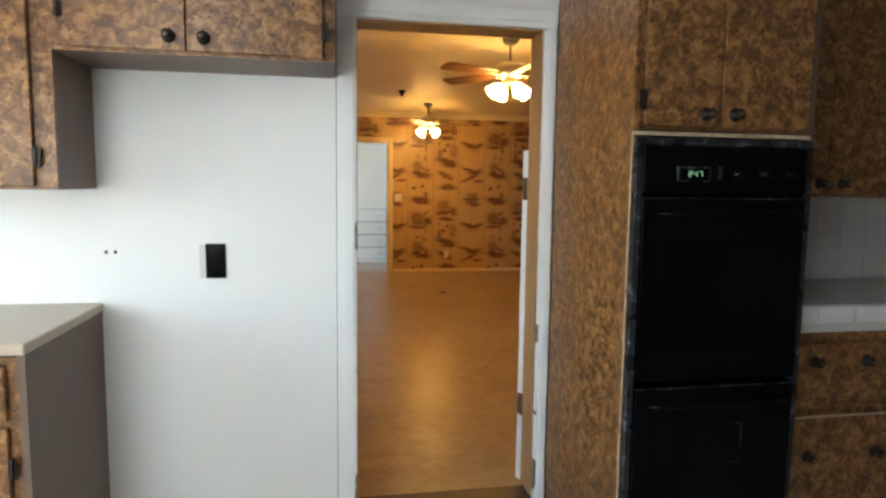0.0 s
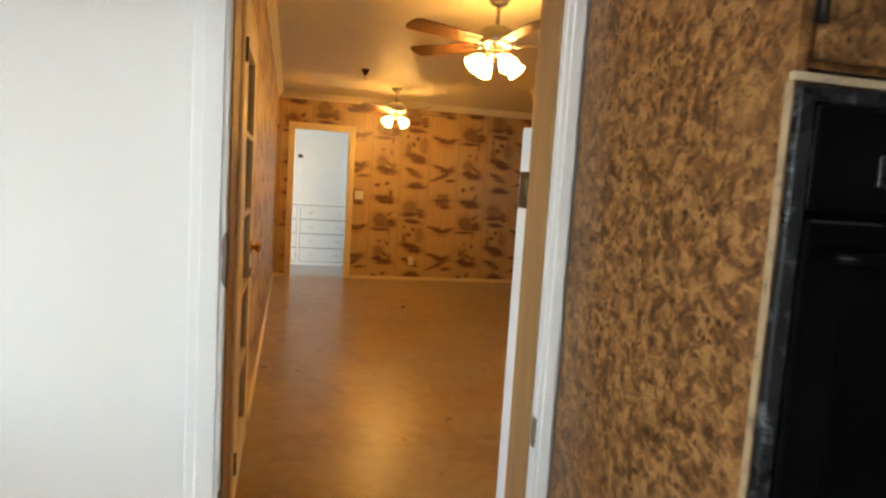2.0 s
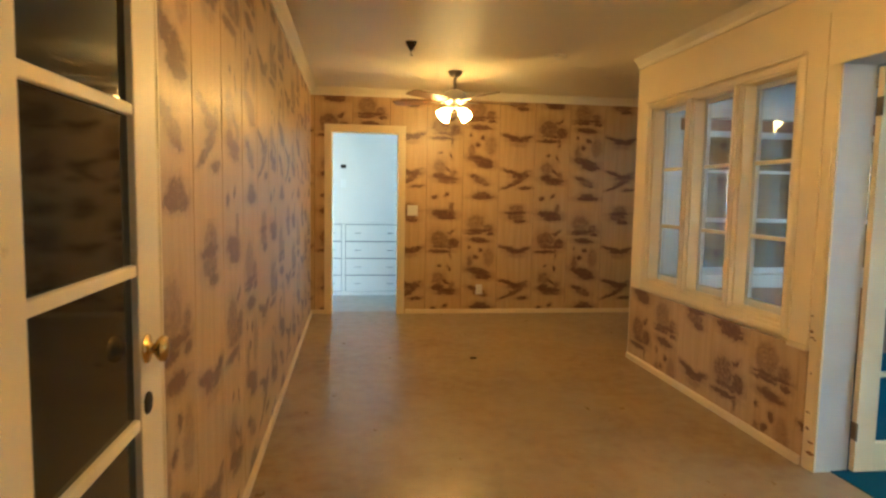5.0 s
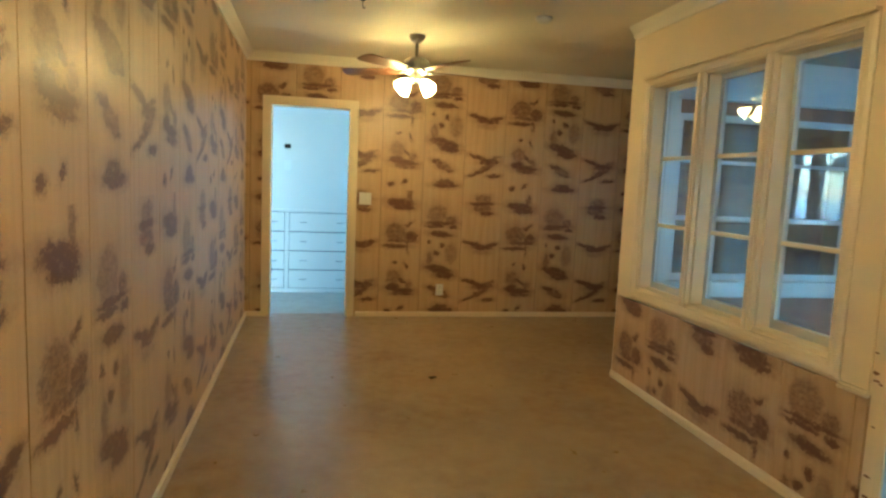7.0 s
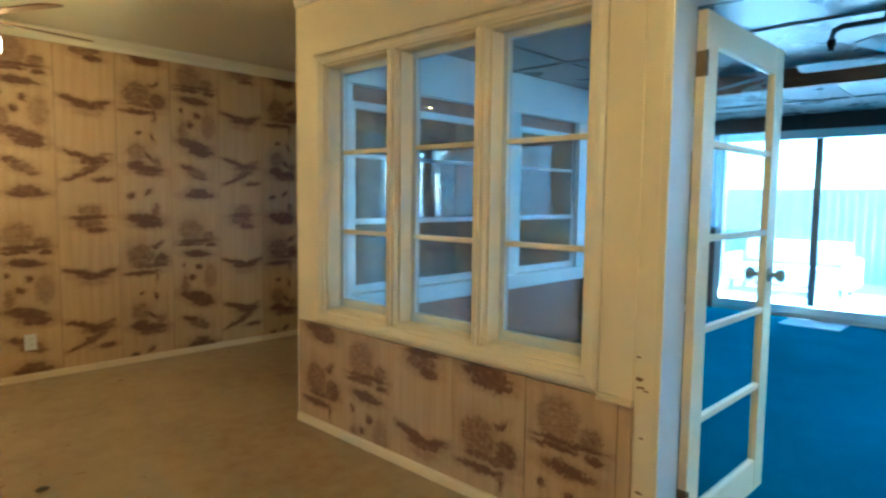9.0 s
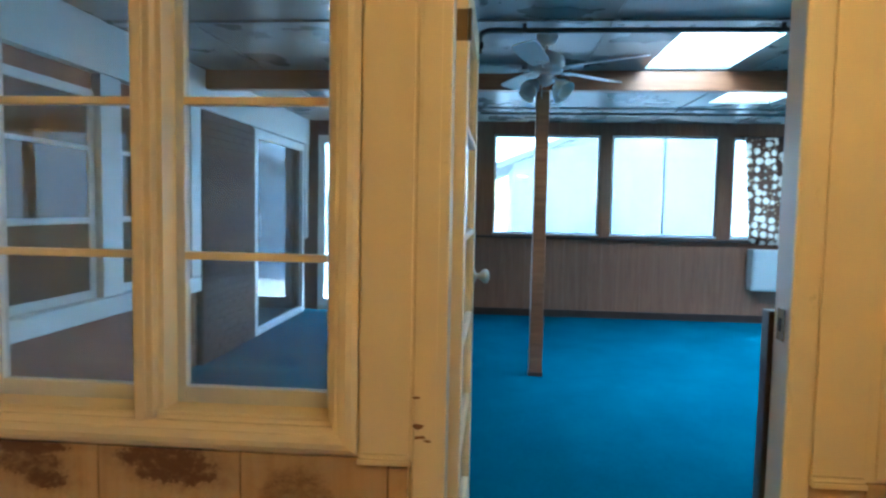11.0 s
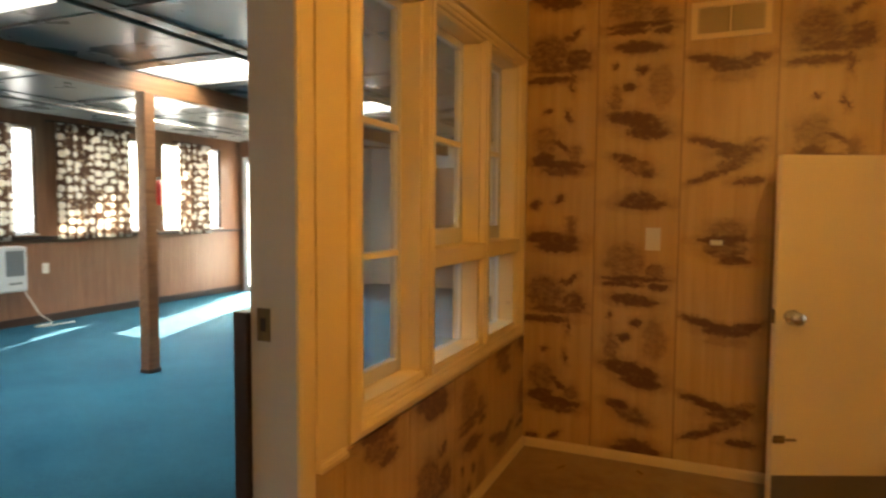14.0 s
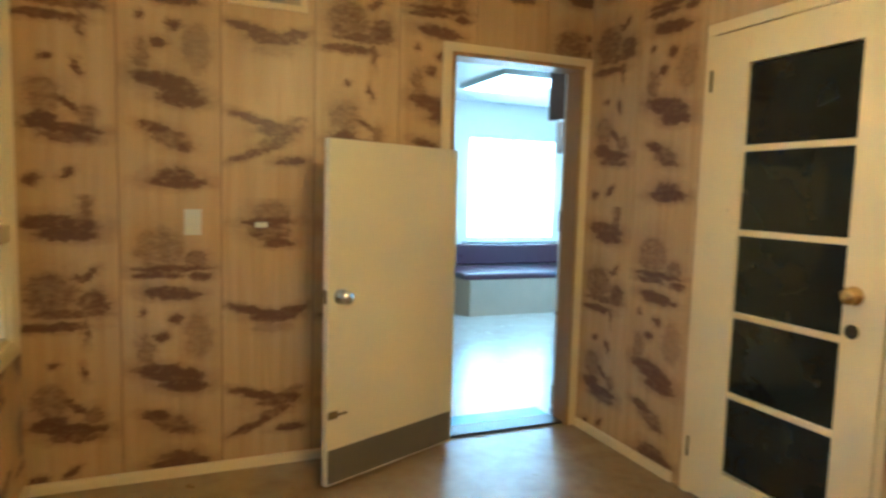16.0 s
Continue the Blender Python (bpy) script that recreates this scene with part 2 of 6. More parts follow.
def marsh_print(name, axis, start, flip=1.0, rise=0.0):
    """Grooved sheet panelling printed with marsh scenes: three kinds of column, each a stack of brushed motifs. axis: the axis
    along the wall, run backwards where flip is -1. start: where a column of trees begins. rise: how far the print is shifted down."""
    m, nt, b = material(name)
    p = place(nt)
    sep = nt.nodes.new("ShaderNodeSeparateXYZ")
    put(nt, sep.inputs[0], p)
    along = mth(nt, 'MULTIPLY', sep.outputs["X" if axis == "x" else "Y"], flip)
    rough_edge, soft_edge = noised(nt, p, 95, 5, 0.75), noised(nt, p, 21, 4, 0.65)
    off = vec(nt, 'ADD', vec(nt, 'MULTIPLY', vec(nt, 'SUBTRACT', rough_edge.outputs["Color"], (0.5, 0.5, 0.5)), (0.095, 0.095, 0.060)),
              vec(nt, 'MULTIPLY', vec(nt, 'SUBTRACT', soft_edge.outputs["Color"], (0.5, 0.5, 0.5)), (0.085, 0.085, 0.048)))
    so = nt.nodes.new("ShaderNodeSeparateXYZ")
    put(nt, so.inputs[0], off)
    cell = mth(nt, 'DIVIDE', mth(nt, 'SUBTRACT', along, start), PANEL)
    idx = mth(nt, 'FLOOR', cell)
    column = mth(nt, 'FLOORED_MODULO', idx, 3.0)
    u = mth(nt, 'ADD', mth(nt, 'MULTIPLY', mth(nt, 'SUBTRACT', mth(nt, 'SUBTRACT', cell, idx), 0.5), PANEL), so.outputs["X"])
    v = mth(nt, 'ADD', mth(nt, 'FLOORED_MODULO', mth(nt, 'ADD', sep.outputs["Z"], rise), 1.285), so.outputs["Z"])
    cv = nt.nodes.new("ShaderNodeCombineXYZ")
    put(nt, cv.inputs[0], u)
    put(nt, cv.inputs[1], v)

    def stack(blobs):
        total = None
        for cx, cy, rx, ry, tilt, dark in blobs:
            rel = vec(nt, 'SUBTRACT', cv.outputs[0], (cx, cy, 0))
            if tilt:
                rot = nt.nodes.new("ShaderNodeVectorRotate")
                rot.rotation_type = 'Z_AXIS'
                put(nt, rot.inputs["Vector"], rel)
                rot.inputs["Angle"].default_value = radians(-tilt)
                rel = rot.outputs[0]
            d = vec(nt, 'LENGTH', vec(nt, 'MULTIPLY', rel, (1 / (rx * 1.04), 1 / (ry * 1.16 + 0.003), 0)))
            core = mth(nt, 'MINIMUM', mth(nt, 'MAXIMUM', mth(nt, 'MULTIPLY', mth(nt, 'SUBTRACT', 1.24, d), 2.3), 0.0), 1.0)
            wash = mth(nt, 'MINIMUM', mth(nt, 'MULTIPLY', mth(nt, 'SUBTRACT', 2.0, d), 0.36), 0.34)
            s = mth(nt, 'MULTIPLY', mth(nt, 'MAXIMUM', core, wash), dark)
            total = s if total is None else mth(nt, 'MAXIMUM', total, s)
        return total

    # (across, up, half width, half height, tilt, darkness)
    trees = stack((
        (-0.05, 0.86, 0.10, 0.080, 0, 0.62), (0.11, 0.82, 0.062, 0.045, 0, 0.75), (0.02, 0.775, 0.15, 0.016, 0, 0.7), (-0.05, 0.72, 0.125, 0.015, 0, 0.9), (0.08, 0.70, 0.012, 0.045, 0, 0.7), (0.09, 0.94, 0.04, 0.012, 45, 0.8), (0.05, 0.93, 0.02, 0.010, -40, 0.7),
        (-0.05, 0.555, 0.020, 0.010, 20, 0.9), (0.065, 0.52, 0.013, 0.028, 20, 0.9),
        (-0.06, 0.40, 0.070, 0.065, 0, 0.5), (0.03, 0.37, 0.05, 0.012, -40, 0.8), (0.10, 0.325, 0.035, 0.035, 0, 0.55), (-0.07, 0.305, 0.065, 0.022, 8, 0.95), (0.01, 0.272, 0.135, 0.020, -4, 0.92), (0.03, 0.232, 0.11, 0.016, -3, 0.7),
        (-0.11, 0.055, 0.028, 0.016, 20, 0.95), (0.02, 0.085, 0.030, 0.012, 40, 0.95),
        (0.08, 1.205, 0.026, 0.075, 0, 0.6), (-0.01, 1.155, 0.14, 0.034, -5, 0.85), (0.02, 1.112, 0.11, 0.022, -2, 0.9)))
    ducks = stack((
        (-0.05, 1.05, 0.10, 0.085, 0, 0.5), (0.10, 1.00, 0.05, 0.035, 0, 0.6), (0.0, 0.962, 0.155, 0.011, 0, 0.92), (-0.06, 0.932, 0.10, 0.010, 0, 0.9), (0.12, 0.925, 0.042, 0.014, 0, 0.95), (-0.01, 0.852, 0.105, 0.024, -5, 0.92), (0.06, 0.842, 0.07, 0.010, 0, 0.8),
        (-0.12, 0.765, 0.014, 0.014, 0, 0.9), (0.015, 0.735, 0.026, 0.018, 20, 0.95), (-0.045, 0.655, 0.028, 0.018, 10, 0.95),
        (0.11, 0.65, 0.060, 0.095, 0, 0.40), (-0.11, 0.58, 0.035, 0.080, 0, 0.52), (-0.01, 0.485, 0.145, 0.034, -12, 0.86), (0.05, 0.425, 0.10, 0.026, -4, 0.9),
        (-0.07, 0.295, 0.065, 0.018, -12, 0.85), (0.0, 0.250, 0.085, 0.034, -18, 0.6), (0.04, 0.215, 0.06, 0.014, -8, 0.7),
        (0.02, 0.085, 0.085, 0.034, 0, 0.75), (0.03, 0.062, 0.125, 0.022, 0, 0.88)))
    branches = stack((
        (-0.06, 0.755, 0.13, 0.016, -12, 0.92), (0.09, 0.745, 0.095, 0.018, 14, 0.85), (0.02, 0.725, 0.11, 0.022, 0, 0.8), (0.02, 0.675, 0.10, 0.022, 0, 0.3),
        (-0.06, 0.355, 0.12, 0.015, -16, 0.9), (0.05, 0.318, 0.105, 0.026, 4, 0.75), (0.11, 0.36, 0.055, 0.010, 12, 0.6), (0.03, 0.262, 0.08, 0.016, 14, 0.7), (-0.06, 0.205, 0.125, 0.012, 20, 0.8), (0.10, 0.175, 0.07, 0.013, 4, 0.85),
        (0.0, 1.175, 0.115, 0.016, 2, 0.95), (0.01, 1.215, 0.085, 0.045, 0, 0.55), (0.0, 1.125, 0.10, 0.032, 0, 0.65), (0.05, 1.075, 0.07, 0.016, 0, 0.85)))
    is0, is1, is2 = (mth(nt, 'COMPARE', column, k, 0.1) for k in (0.0, 1.0, 2.0))
    ink = mth(nt, 'ADD', mth(nt, 'ADD', mth(nt, 'MULTIPLY', trees, is0), mth(nt, 'MULTIPLY', ducks, is1)), mth(nt, 'MULTIPLY', branches, is2))
    hatch = noised(nt, p, 30, 6, 0.78, (1.0, 1.0, 1.7))
    ink = mth(nt, 'MULTIPLY', ink, mth(nt, 'MULTIPLY_ADD', hatch.outputs[0], 2.8, -0.24))
    grain = noised(nt, p, 3.0, 5, 0.55, (9, 9, 0.5), 0.4)
    base = ramp(nt, grain.outputs[0], ((0.3, (0.50, 0.325, 0.150)), (0.52, (0.58, 0.395, 0.195)), (0.75, (0.63, 0.445, 0.235))))
    blot = noised(nt, p, 1.4, 4)
    base = mixc(nt, mth(nt, 'MULTIPLY', blot.outputs[0], 0.3), base, (0.52, 0.33, 0.15))
    worn = ramp(nt, noised(nt, p, 4.0, 6, 0.7).outputs[0], ((0.68, (0, 0, 0)), (0.76, (1, 1, 1))))
    base = mixc(nt, mth(nt, 'MULTIPLY', worn, 0.3), base, (0.36, 0.20, 0.08))
    col = mixc(nt, mth(nt, 'MINIMUM', mth(nt, 'MAXIMUM', ink, 0.0), 0.95), base, (0.125, 0.050, 0.030))
    put(nt, b.inputs["Base Color"], col)
    put(nt, b.inputs["Roughness"], mth(nt, 'MULTIPLY_ADD', blot.outputs[0], 0.14, 0.30))
    bump(nt, b, grain.outputs[0], 0.08, 0.001)
    return m


def sheet_floor(name, cols, rough, seam=0.5, scuff=(0.2, 0.1, 0.05)):
    """Old sheet vinyl: softly mottled, with worn paths and smudges."""
    m, nt, b = material(name)
    p = place(nt)
    # the sheet lies in one level plane: read the noise off a tilted copy of it
    turned = nt.nodes.new("ShaderNodeVectorRotate")
    turned.rotation_type = 'X_AXIS'
    turned.inputs["Angle"].default_value = 0.6
    put(nt, turned.inputs["Vector"], vec(nt, 'ADD', p, (3.17, 1.71, 2.39)))
    q = turned.outputs[0]
    big, mid = noised(nt, q, 0.8, 3, 0.5), noised(nt, q, 6.0, 3, 0.5)
    v = mth(nt, 'ADD', mth(nt, 'MULTIPLY', big.outputs[0], 0.6), mth(nt, 'MULTIPLY', mid.outputs[0], 0.4))
    col = mixc(nt, v, [c * 0.82 for c in cols[0]], [c * 1.12 for c in cols[2]])
    trail = mth(nt, 'MULTIPLY', noised(nt, q, 1.3, 3, 0.6).outputs[0], noised(nt, q, 11.0, 4, 0.6).outputs[0])
    col = mixc(nt, mth(nt, 'MULTIPLY', mth(nt, 'POWER', trail, 1.6), seam * 22.0), col, scuff)
    put(nt, b.inputs["Base Color"], col)
    worn = noised(nt, q, 9.0, 4, 0.65)
    put(nt, b.inputs["Roughness"], mth(nt, 'MULTIPLY_ADD', worn.outputs[0], 0.30, rough - 0.15))
    bump(nt, b, mth(nt, 'ADD', mid.outputs[0], mth(nt, 'MULTIPLY', noised(nt, q, 38.0, 3, 0.5).outputs[0], 0.35)), 0.22, 0.006)
    return m


def carpet(name, dark, light):
    m, nt, b = material(name)
    p = place(nt)
    pile, tuft, big = noised(nt, p, 340, 2), noised(nt, p, 60, 4), noised(nt, p, 1.6, 5, 0.6)
    v = mth(nt, 'ADD', mth(nt, 'MULTIPLY', pile.outputs[0], 0.4), mth(nt, 'ADD', mth(nt, 'MULTIPLY', tuft.outputs[0], 0.25), mth(nt, 'MULTIPLY', big.outputs[0], 0.35)))
    col = ramp(nt, v, ((0.34, dark), (0.64, light)))
    put(nt, b.inputs["Base Color"], col)
    b.inputs["Roughness"].default_value = 0.95
    b.inputs["Specular IOR Level"].default_value = 0.1
    bump(nt, b, pile.outputs[0], 0.5, 0.006)
    return m


def floral(name):
    """Curtain cloth: pale flowers on brown."""
    m, nt, b = material(name)
    p = vec(nt, 'MULTIPLY', place(nt), (0.0, 1, 1))
    vo = nd(nt, "ShaderNodeTexVoronoi")
    put(nt, vo.inputs["Vector"], vec(nt, 'ADD', p, vec(nt, 'MULTIPLY', noised(nt, p, 30, 3).outputs["Color"], (0.014, 0.014, 0.014))))
    vo.inputs["Scale"].default_value = 10.5
    vo.inputs["Randomness"].default_value = 0.5
    petal = ramp(nt, vo.outputs["Distance"], ((0.39, (1, 1, 1)), (0.44, (0, 0, 0))))
    ring = ramp(nt, vo.outputs["Distance"], ((0.17, (0, 0, 0)), (0.21, (1, 1, 1)), (0.24, (0, 0, 0))))
    heart = ramp(nt, vo.outputs["Distance"], ((0.05, (1, 1, 1)), (0.09, (0, 0, 0))))
    v2 = nd(nt, "ShaderNodeTexVoronoi")
    put(nt, v2.inputs["Vector"], p)
    v2.inputs["Scale"].default_value = 23
    leaf = ramp(nt, v2.outputs["Distance"], ((0.26, (1, 1, 1)), (0.32, (0, 0, 0))))
    col = mixc(nt, leaf, (0.115, 0.064, 0.042), (0.44, 0.34, 0.24))
    col = mixc(nt, petal, col, (0.72, 0.68, 0.60))
    col = mixc(nt, mth(nt, 'MULTIPLY', mth(nt, 'MAXIMUM', heart, mth(nt, 'MULTIPLY', ring, 0.4)), 0.6), col, (0.40, 0.27, 0.13))
    put(nt, b.inputs["Base Color"], col)
    b.inputs["Roughness"].default_value = 0.9
    tr = nt.nodes.new("ShaderNodeBsdfTranslucent")
    put(nt, tr.inputs[0], col)
    mx = nt.nodes.new("ShaderNodeMixShader")
    mx.inputs[0].default_value = 0.3
    nt.links.new(b.outputs[0], mx.inputs[1])
    nt.links.new(tr.outputs[0], mx.inputs[2])
    nt.links.new(mx.outputs[0], nt.nodes["Material Output"].inputs[0])
    return m


CREAM = plain("cream_paint", (0.82, 0.68, 0.41), 0.38, vary=0.06, scale=3, relief=0.05, dirt=(0.50, 0.33, 0.14), dirt_at=0.68)
CREAM_WORN = plain("worn_cream_paint", (0.82, 0.69, 0.43), 0.36, vary=0.07, scale=5, relief=0.06, dirt=(0.25, 0.13, 0.05), dirt_at=0.66)
CEILING = plain("ceiling_paint", (0.78, 0.72, 0.57), 0.55, vary=0.05, scale=2, relief=0.05)
WHITE = plain("white_wall_paint", (0.80, 0.81, 0.80), 0.5, vary=0.03, scale=2.5, relief=0.04, dirt=(0.62, 0.60, 0.56), dirt_at=0.72)
GLOSS = plain("white_gloss_paint", (0.80, 0.82, 0.82), 0.36, vary=0.05, scale=7, relief=0.05, dirt=(0.30, 0.24, 0.19), dirt_at=0.72)
GREYWHITE = plain("grey_white_paint", (0.62, 0.62, 0.60), 0.4, vary=0.06, scale=5, relief=0.05, dirt=(0.35, 0.30, 0.25), dirt_at=0.7)
COOLWHITE = plain("cool_white_paint", (0.74, 0.79, 0.82), 0.38, vary=0.04, scale=4, relief=0.04)
HALLWHITE = plain("warm_white_paint", (0.70, 0.68, 0.62), 0.42, vary=0.04, scale=4, relief=0.04)
GROOVE = plain("groove_stain", (0.20, 0.105, 0.042), 0.6, vary=0.2, scale=4)
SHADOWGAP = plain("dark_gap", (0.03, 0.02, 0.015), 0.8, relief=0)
BURL = burl("burl_laminate", (0.050, 0.019, 0.007), (0.200, 0.092, 0.031), (0.43, 0.225, 0.082))
BROWN_SIDE = plain("brown_laminate", (0.150, 0.098, 0.070), 0.45, vary=0.2, scale=12, grain=90, relief=0.08)
COUNTER = plain("counter_laminate", (0.50, 0.42, 0.31), 0.35, vary=0.1, scale=10, dirt=(0.36, 0.28, 0.18), dirt_at=0.6)
BLACK = plain("black_enamel", (0.003, 0.0034, 0.004), 0.10, vary=0.3, scale=4, grain=30, relief=0.01, rough_vary=0.06)
BLACKGLASS = plain("black_oven_glass", (0.0015, 0.002, 0.0022), 0.05, vary=0.2, relief=0, rough_vary=0.03)
for dark in (BLACK, BLACKGLASS):
    dark.node_tree.nodes["Principled BSDF"].inputs["Specular IOR Level"].default_value = 0.09
BLACKTRIM = plain("worn_black_trim", (0.035, 0.037, 0.042), 0.28, metal=0.5, vary=0.4, scale=9, dirt=(0.34, 0.37, 0.43), dirt_at=0.55)
STEEL = plain("steel", (0.55, 0.56, 0.58), 0.25, metal=1.0, vary=0.1)
NICKEL = plain("brushed_nickel", (0.42, 0.40, 0.36), 0.3, metal=1.0, vary=0.1)
BRASS = plain("brass", (0.72, 0.50, 0.17), 0.24, metal=1.0, vary=0.15)
OLDBRASS = plain("old_brass", (0.22, 0.16, 0.085), 0.42, metal=0.9, vary=0.3, scale=30)
BRONZE = plain("dark_bronze", (0.035, 0.028, 0.022), 0.4, metal=0.7, vary=0.3, scale=30)
JAMBWOOD = wood("jamb_wood", (0.30, 0.165, 0.065), (0.46, 0.28, 0.12), "z", 0.45)
BLADE = wood("blade_wood", (0.10, 0.045, 0.018), (0.22, 0.11, 0.045), "x", 0.4)
PANELWOOD = wood("brown_panelling", (0.17, 0.078, 0.042), (0.30, 0.155, 0.090), "z", 0.34)
BEAMWOOD = wood("beam_wood", (0.15, 0.062, 0.027), (0.30, 0.145, 0.068), "y", 0.36)
DARKWOOD = plain("dark_brown_wood", (0.045, 0.024, 0.017), 0.4, vary=0.3, scale=10)
VINYL = sheet_floor("tan_sheet_vinyl", ((0.385, 0.284, 0.152), (0.41, 0.305, 0.165), (0.435, 0.326, 0.180)), 0.33, 0.15, (0.24, 0.14, 0.065))
KITCHEN_VINYL = sheet_floor("pale_sheet_vinyl", ((0.52, 0.48, 0.40), (0.62, 0.58, 0.50), (0.70, 0.67, 0.60)), 0.22, 0.10, (0.4, 0.33, 0.24))
HALL_VINYL = sheet_floor("grey_sheet_vinyl", ((0.34, 0.34, 0.31), (0.42, 0.42, 0.38), (0.50, 0.50, 0.46)), 0.34, 0.10, (0.25, 0.22, 0.18))
CARPET = carpet("blue_carpet", (0.004, 0.050, 0.096), (0.013, 0.118, 0.188))
PRINT_WEST = marsh_print("marsh_print_west", "y", 2.945)
PRINT_NORTH = marsh_print("marsh_print_north", "x", 0.135)
PRINT_SOUTH = marsh_print("marsh_print_south", "x", -3.003, -1.0)
PRINT_EAST = marsh_print("marsh_print_east", "y", -8.11, -1.0, 0.57)
FLORAL = floral("floral_cloth")
SKIN = plain("ceiling_sheet", (0.20, 0.21, 0.20), 0.28, vary=0.15, scale=2.0, relief=0.04, rough_vary=0.1)
BATTEN = plain("grey_batten", (0.09, 0.10, 0.10), 0.3, vary=0.2)
GLASS = glass("window_glass")


def dusty(name, tint, least, most):
    """Glass of a given tint under an uneven film of dust that catches and scatters light."""
    m = glass(name, tint)
    nt = m.node_tree
    dust, through_it = nt.nodes.new("ShaderNodeBsdfDiffuse"), nt.nodes.new("ShaderNodeBsdfTranslucent")
    both, mx = nt.nodes.new("ShaderNodeMixShader"), nt.nodes.new("ShaderNodeMixShader")
    for d in (dust, through_it):
        d.inputs[0].default_value = (0.72, 0.76, 0.80, 1)
    nt.links.new(dust.outputs[0], both.inputs[1])
    nt.links.new(through_it.outputs[0], both.inputs[2])
    smear = noised(nt, place(nt), 3.0, 6, 0.65, (1, 1, 0.6))
    put(nt, mx.inputs[0], mth(nt, 'MULTIPLY_ADD', smear.outputs[0], (most - least) * 1.6, least - (most - least) * 0.3))
    nt.links.new(nt.nodes["Principled BSDF"].outputs[0], mx.inputs[1])
    nt.links.new(both.outputs[0], mx.inputs[2])
    nt.links.new(mx.outputs[0], nt.nodes["Material Output"].inputs[0])
    return m


DUSTY = dusty("dusty_window_glass", (0.95, 0.97, 0.98), 0.015, 0.08)
OUTER = dusty("sunlit_window_glass", (0.95, 0.98, 1.0), 0.04, 0.20)
# the blue-grey tint paints a dim view behind the north windows into the glass
DIM = dusty("dim_view_tinted_glass", (0.42, 0.53, 0.60), 0.03, 0.12)
# opaque panes: the unlit space behind the glass is put into their colour
DARKPANE = plain("opaque_dark_pane", (0.012, 0.017, 0.024), 0.06, vary=0.4, scale=5, relief=0, rough_vary=0.05)
MILKY, mnt, mb = material("milky_acrylic")
mtr = mnt.nodes.new("ShaderNodeBsdfTranslucent")
mtr.inputs[0].default_value = (0.86, 0.87, 0.86, 1)
mmx = mnt.nodes.new("ShaderNodeMixShader")
mmx.inputs[0].default_value = 0.85
mb.inputs["Base Color"].default_value = (0.8, 0.8, 0.8, 1)
mb.inputs["Roughness"].default_value = 0.3
mnt.links.new(mb.outputs[0], mmx.inputs[1])
mnt.links.new(mtr.outputs[0], mmx.inputs[2])
mnt.links.new(mmx.outputs[0], mnt.nodes["Material Output"].inputs[0])
SHELL = plain("bright_shaft_paint", (0.82, 0.80, 0.77), 0.5, vary=0.04)
PLASTIC = plain("white_plastic", (0.74, 0.73, 0.68), 0.35, vary=0.04)
ACWHITE = plain("ac_plastic", (0.60, 0.63, 0.64), 0.35, vary=0.05)
ACDARK = plain("ac_grey_plastic", (0.16, 0.18, 0.19), 0.4, vary=0.1)
KICK = plain("grey_kick_plate", (0.19, 0.17, 0.15), 0.35, metal=0.3, vary=0.15, scale=6)
VINYLSEAT = plain("dark_purple_vinyl", (0.055, 0.022, 0.042), 0.3, vary=0.2)
BENCHSIDE = plain("bench_beige", (0.44, 0.37, 0.27), 0.5, vary=0.1)
BLUETAPE = plain("blue_strip", (0.03, 0.22, 0.50), 0.35, vary=0.15)
SHADE_GLOW = glow("lit_frosted_shade", (1.0, 0.52, 0.13), 5.6)
SHADE_OFF = plain("frosted_white_shade", (0.72, 0.75, 0.76), 0.25, vary=0.05)
FANWHITE = plain("white_fan_enamel", (0.62, 0.65, 0.66), 0.3, vary=0.08)
TUBE_GLOW = glow("fluorescent_panel", (0.93, 0.97, 1.0), 0.8)
CLOCK_GLOW = glow("green_digits", (0.12, 1.0, 0.2), 0.03)

# ---- structure: the panelled room ----
ROOM_H = 2.52
BLUE_H = 2.36
WX = 2.96      # face of the window wall
SY = 2.945     # face of the south wall
FY = 10.15     # face of the far wall
solid("floor", bx(-0.1, 3.06, 2.83, 10.28, -0.12, 0.0), VINYL, "worn tan sheet vinyl floor with a soft shine", "floor", kind="structure")
solid("floor_wing", bx(3.06, 6.6, 8.14, 10.28, -0.12, 0.0), VINYL, "worn tan sheet vinyl floor of the side wing", "floor", kind="structure")
solid("carpet", bx(3.06, 9.1, -3.4, 8.14, -0.12, 0.006), CARPET, "bright blue wall-to-wall carpet", "carpet", kind="structure")
solid("floor_kitchen", bx(-2.7, 2.96, -1.1, 2.83, -0.12, 0.0), KITCHEN_VINYL, "pale glossy kitchen sheet vinyl floor", "floor", kind="structure")
solid("floor_hall", bx(-1.2, 2.5, 10.28, 11.6, -0.12, 0.0), HALL_VINYL, "grey sheet vinyl hall floor", "floor", kind="structure")
room_top = bx(-0.1, 3.06, 2.83, 10.28, ROOM_H, ROOM_H + 0.12)
box(room_top, 3.06, 6.6, 8.14, 10.28, ROOM_H, ROOM_H + 0.12)
solid("ceiling", room_top, CEILING, "smooth cream painted ceiling", "ceiling", kind="structure")
solid("ceiling_kitchen", bx(-2.7, 2.96, -1.1, 2.83, 2.44, 2.6), WHITE, "white kitchen ceiling", "ceiling", kind="structure")
solid("ceiling_hall", bx(-1.2, 2.5, 10.28, 11.6, 2.44, 2.6), HALLWHITE, "white hall ceiling", "ceiling", kind="structure")

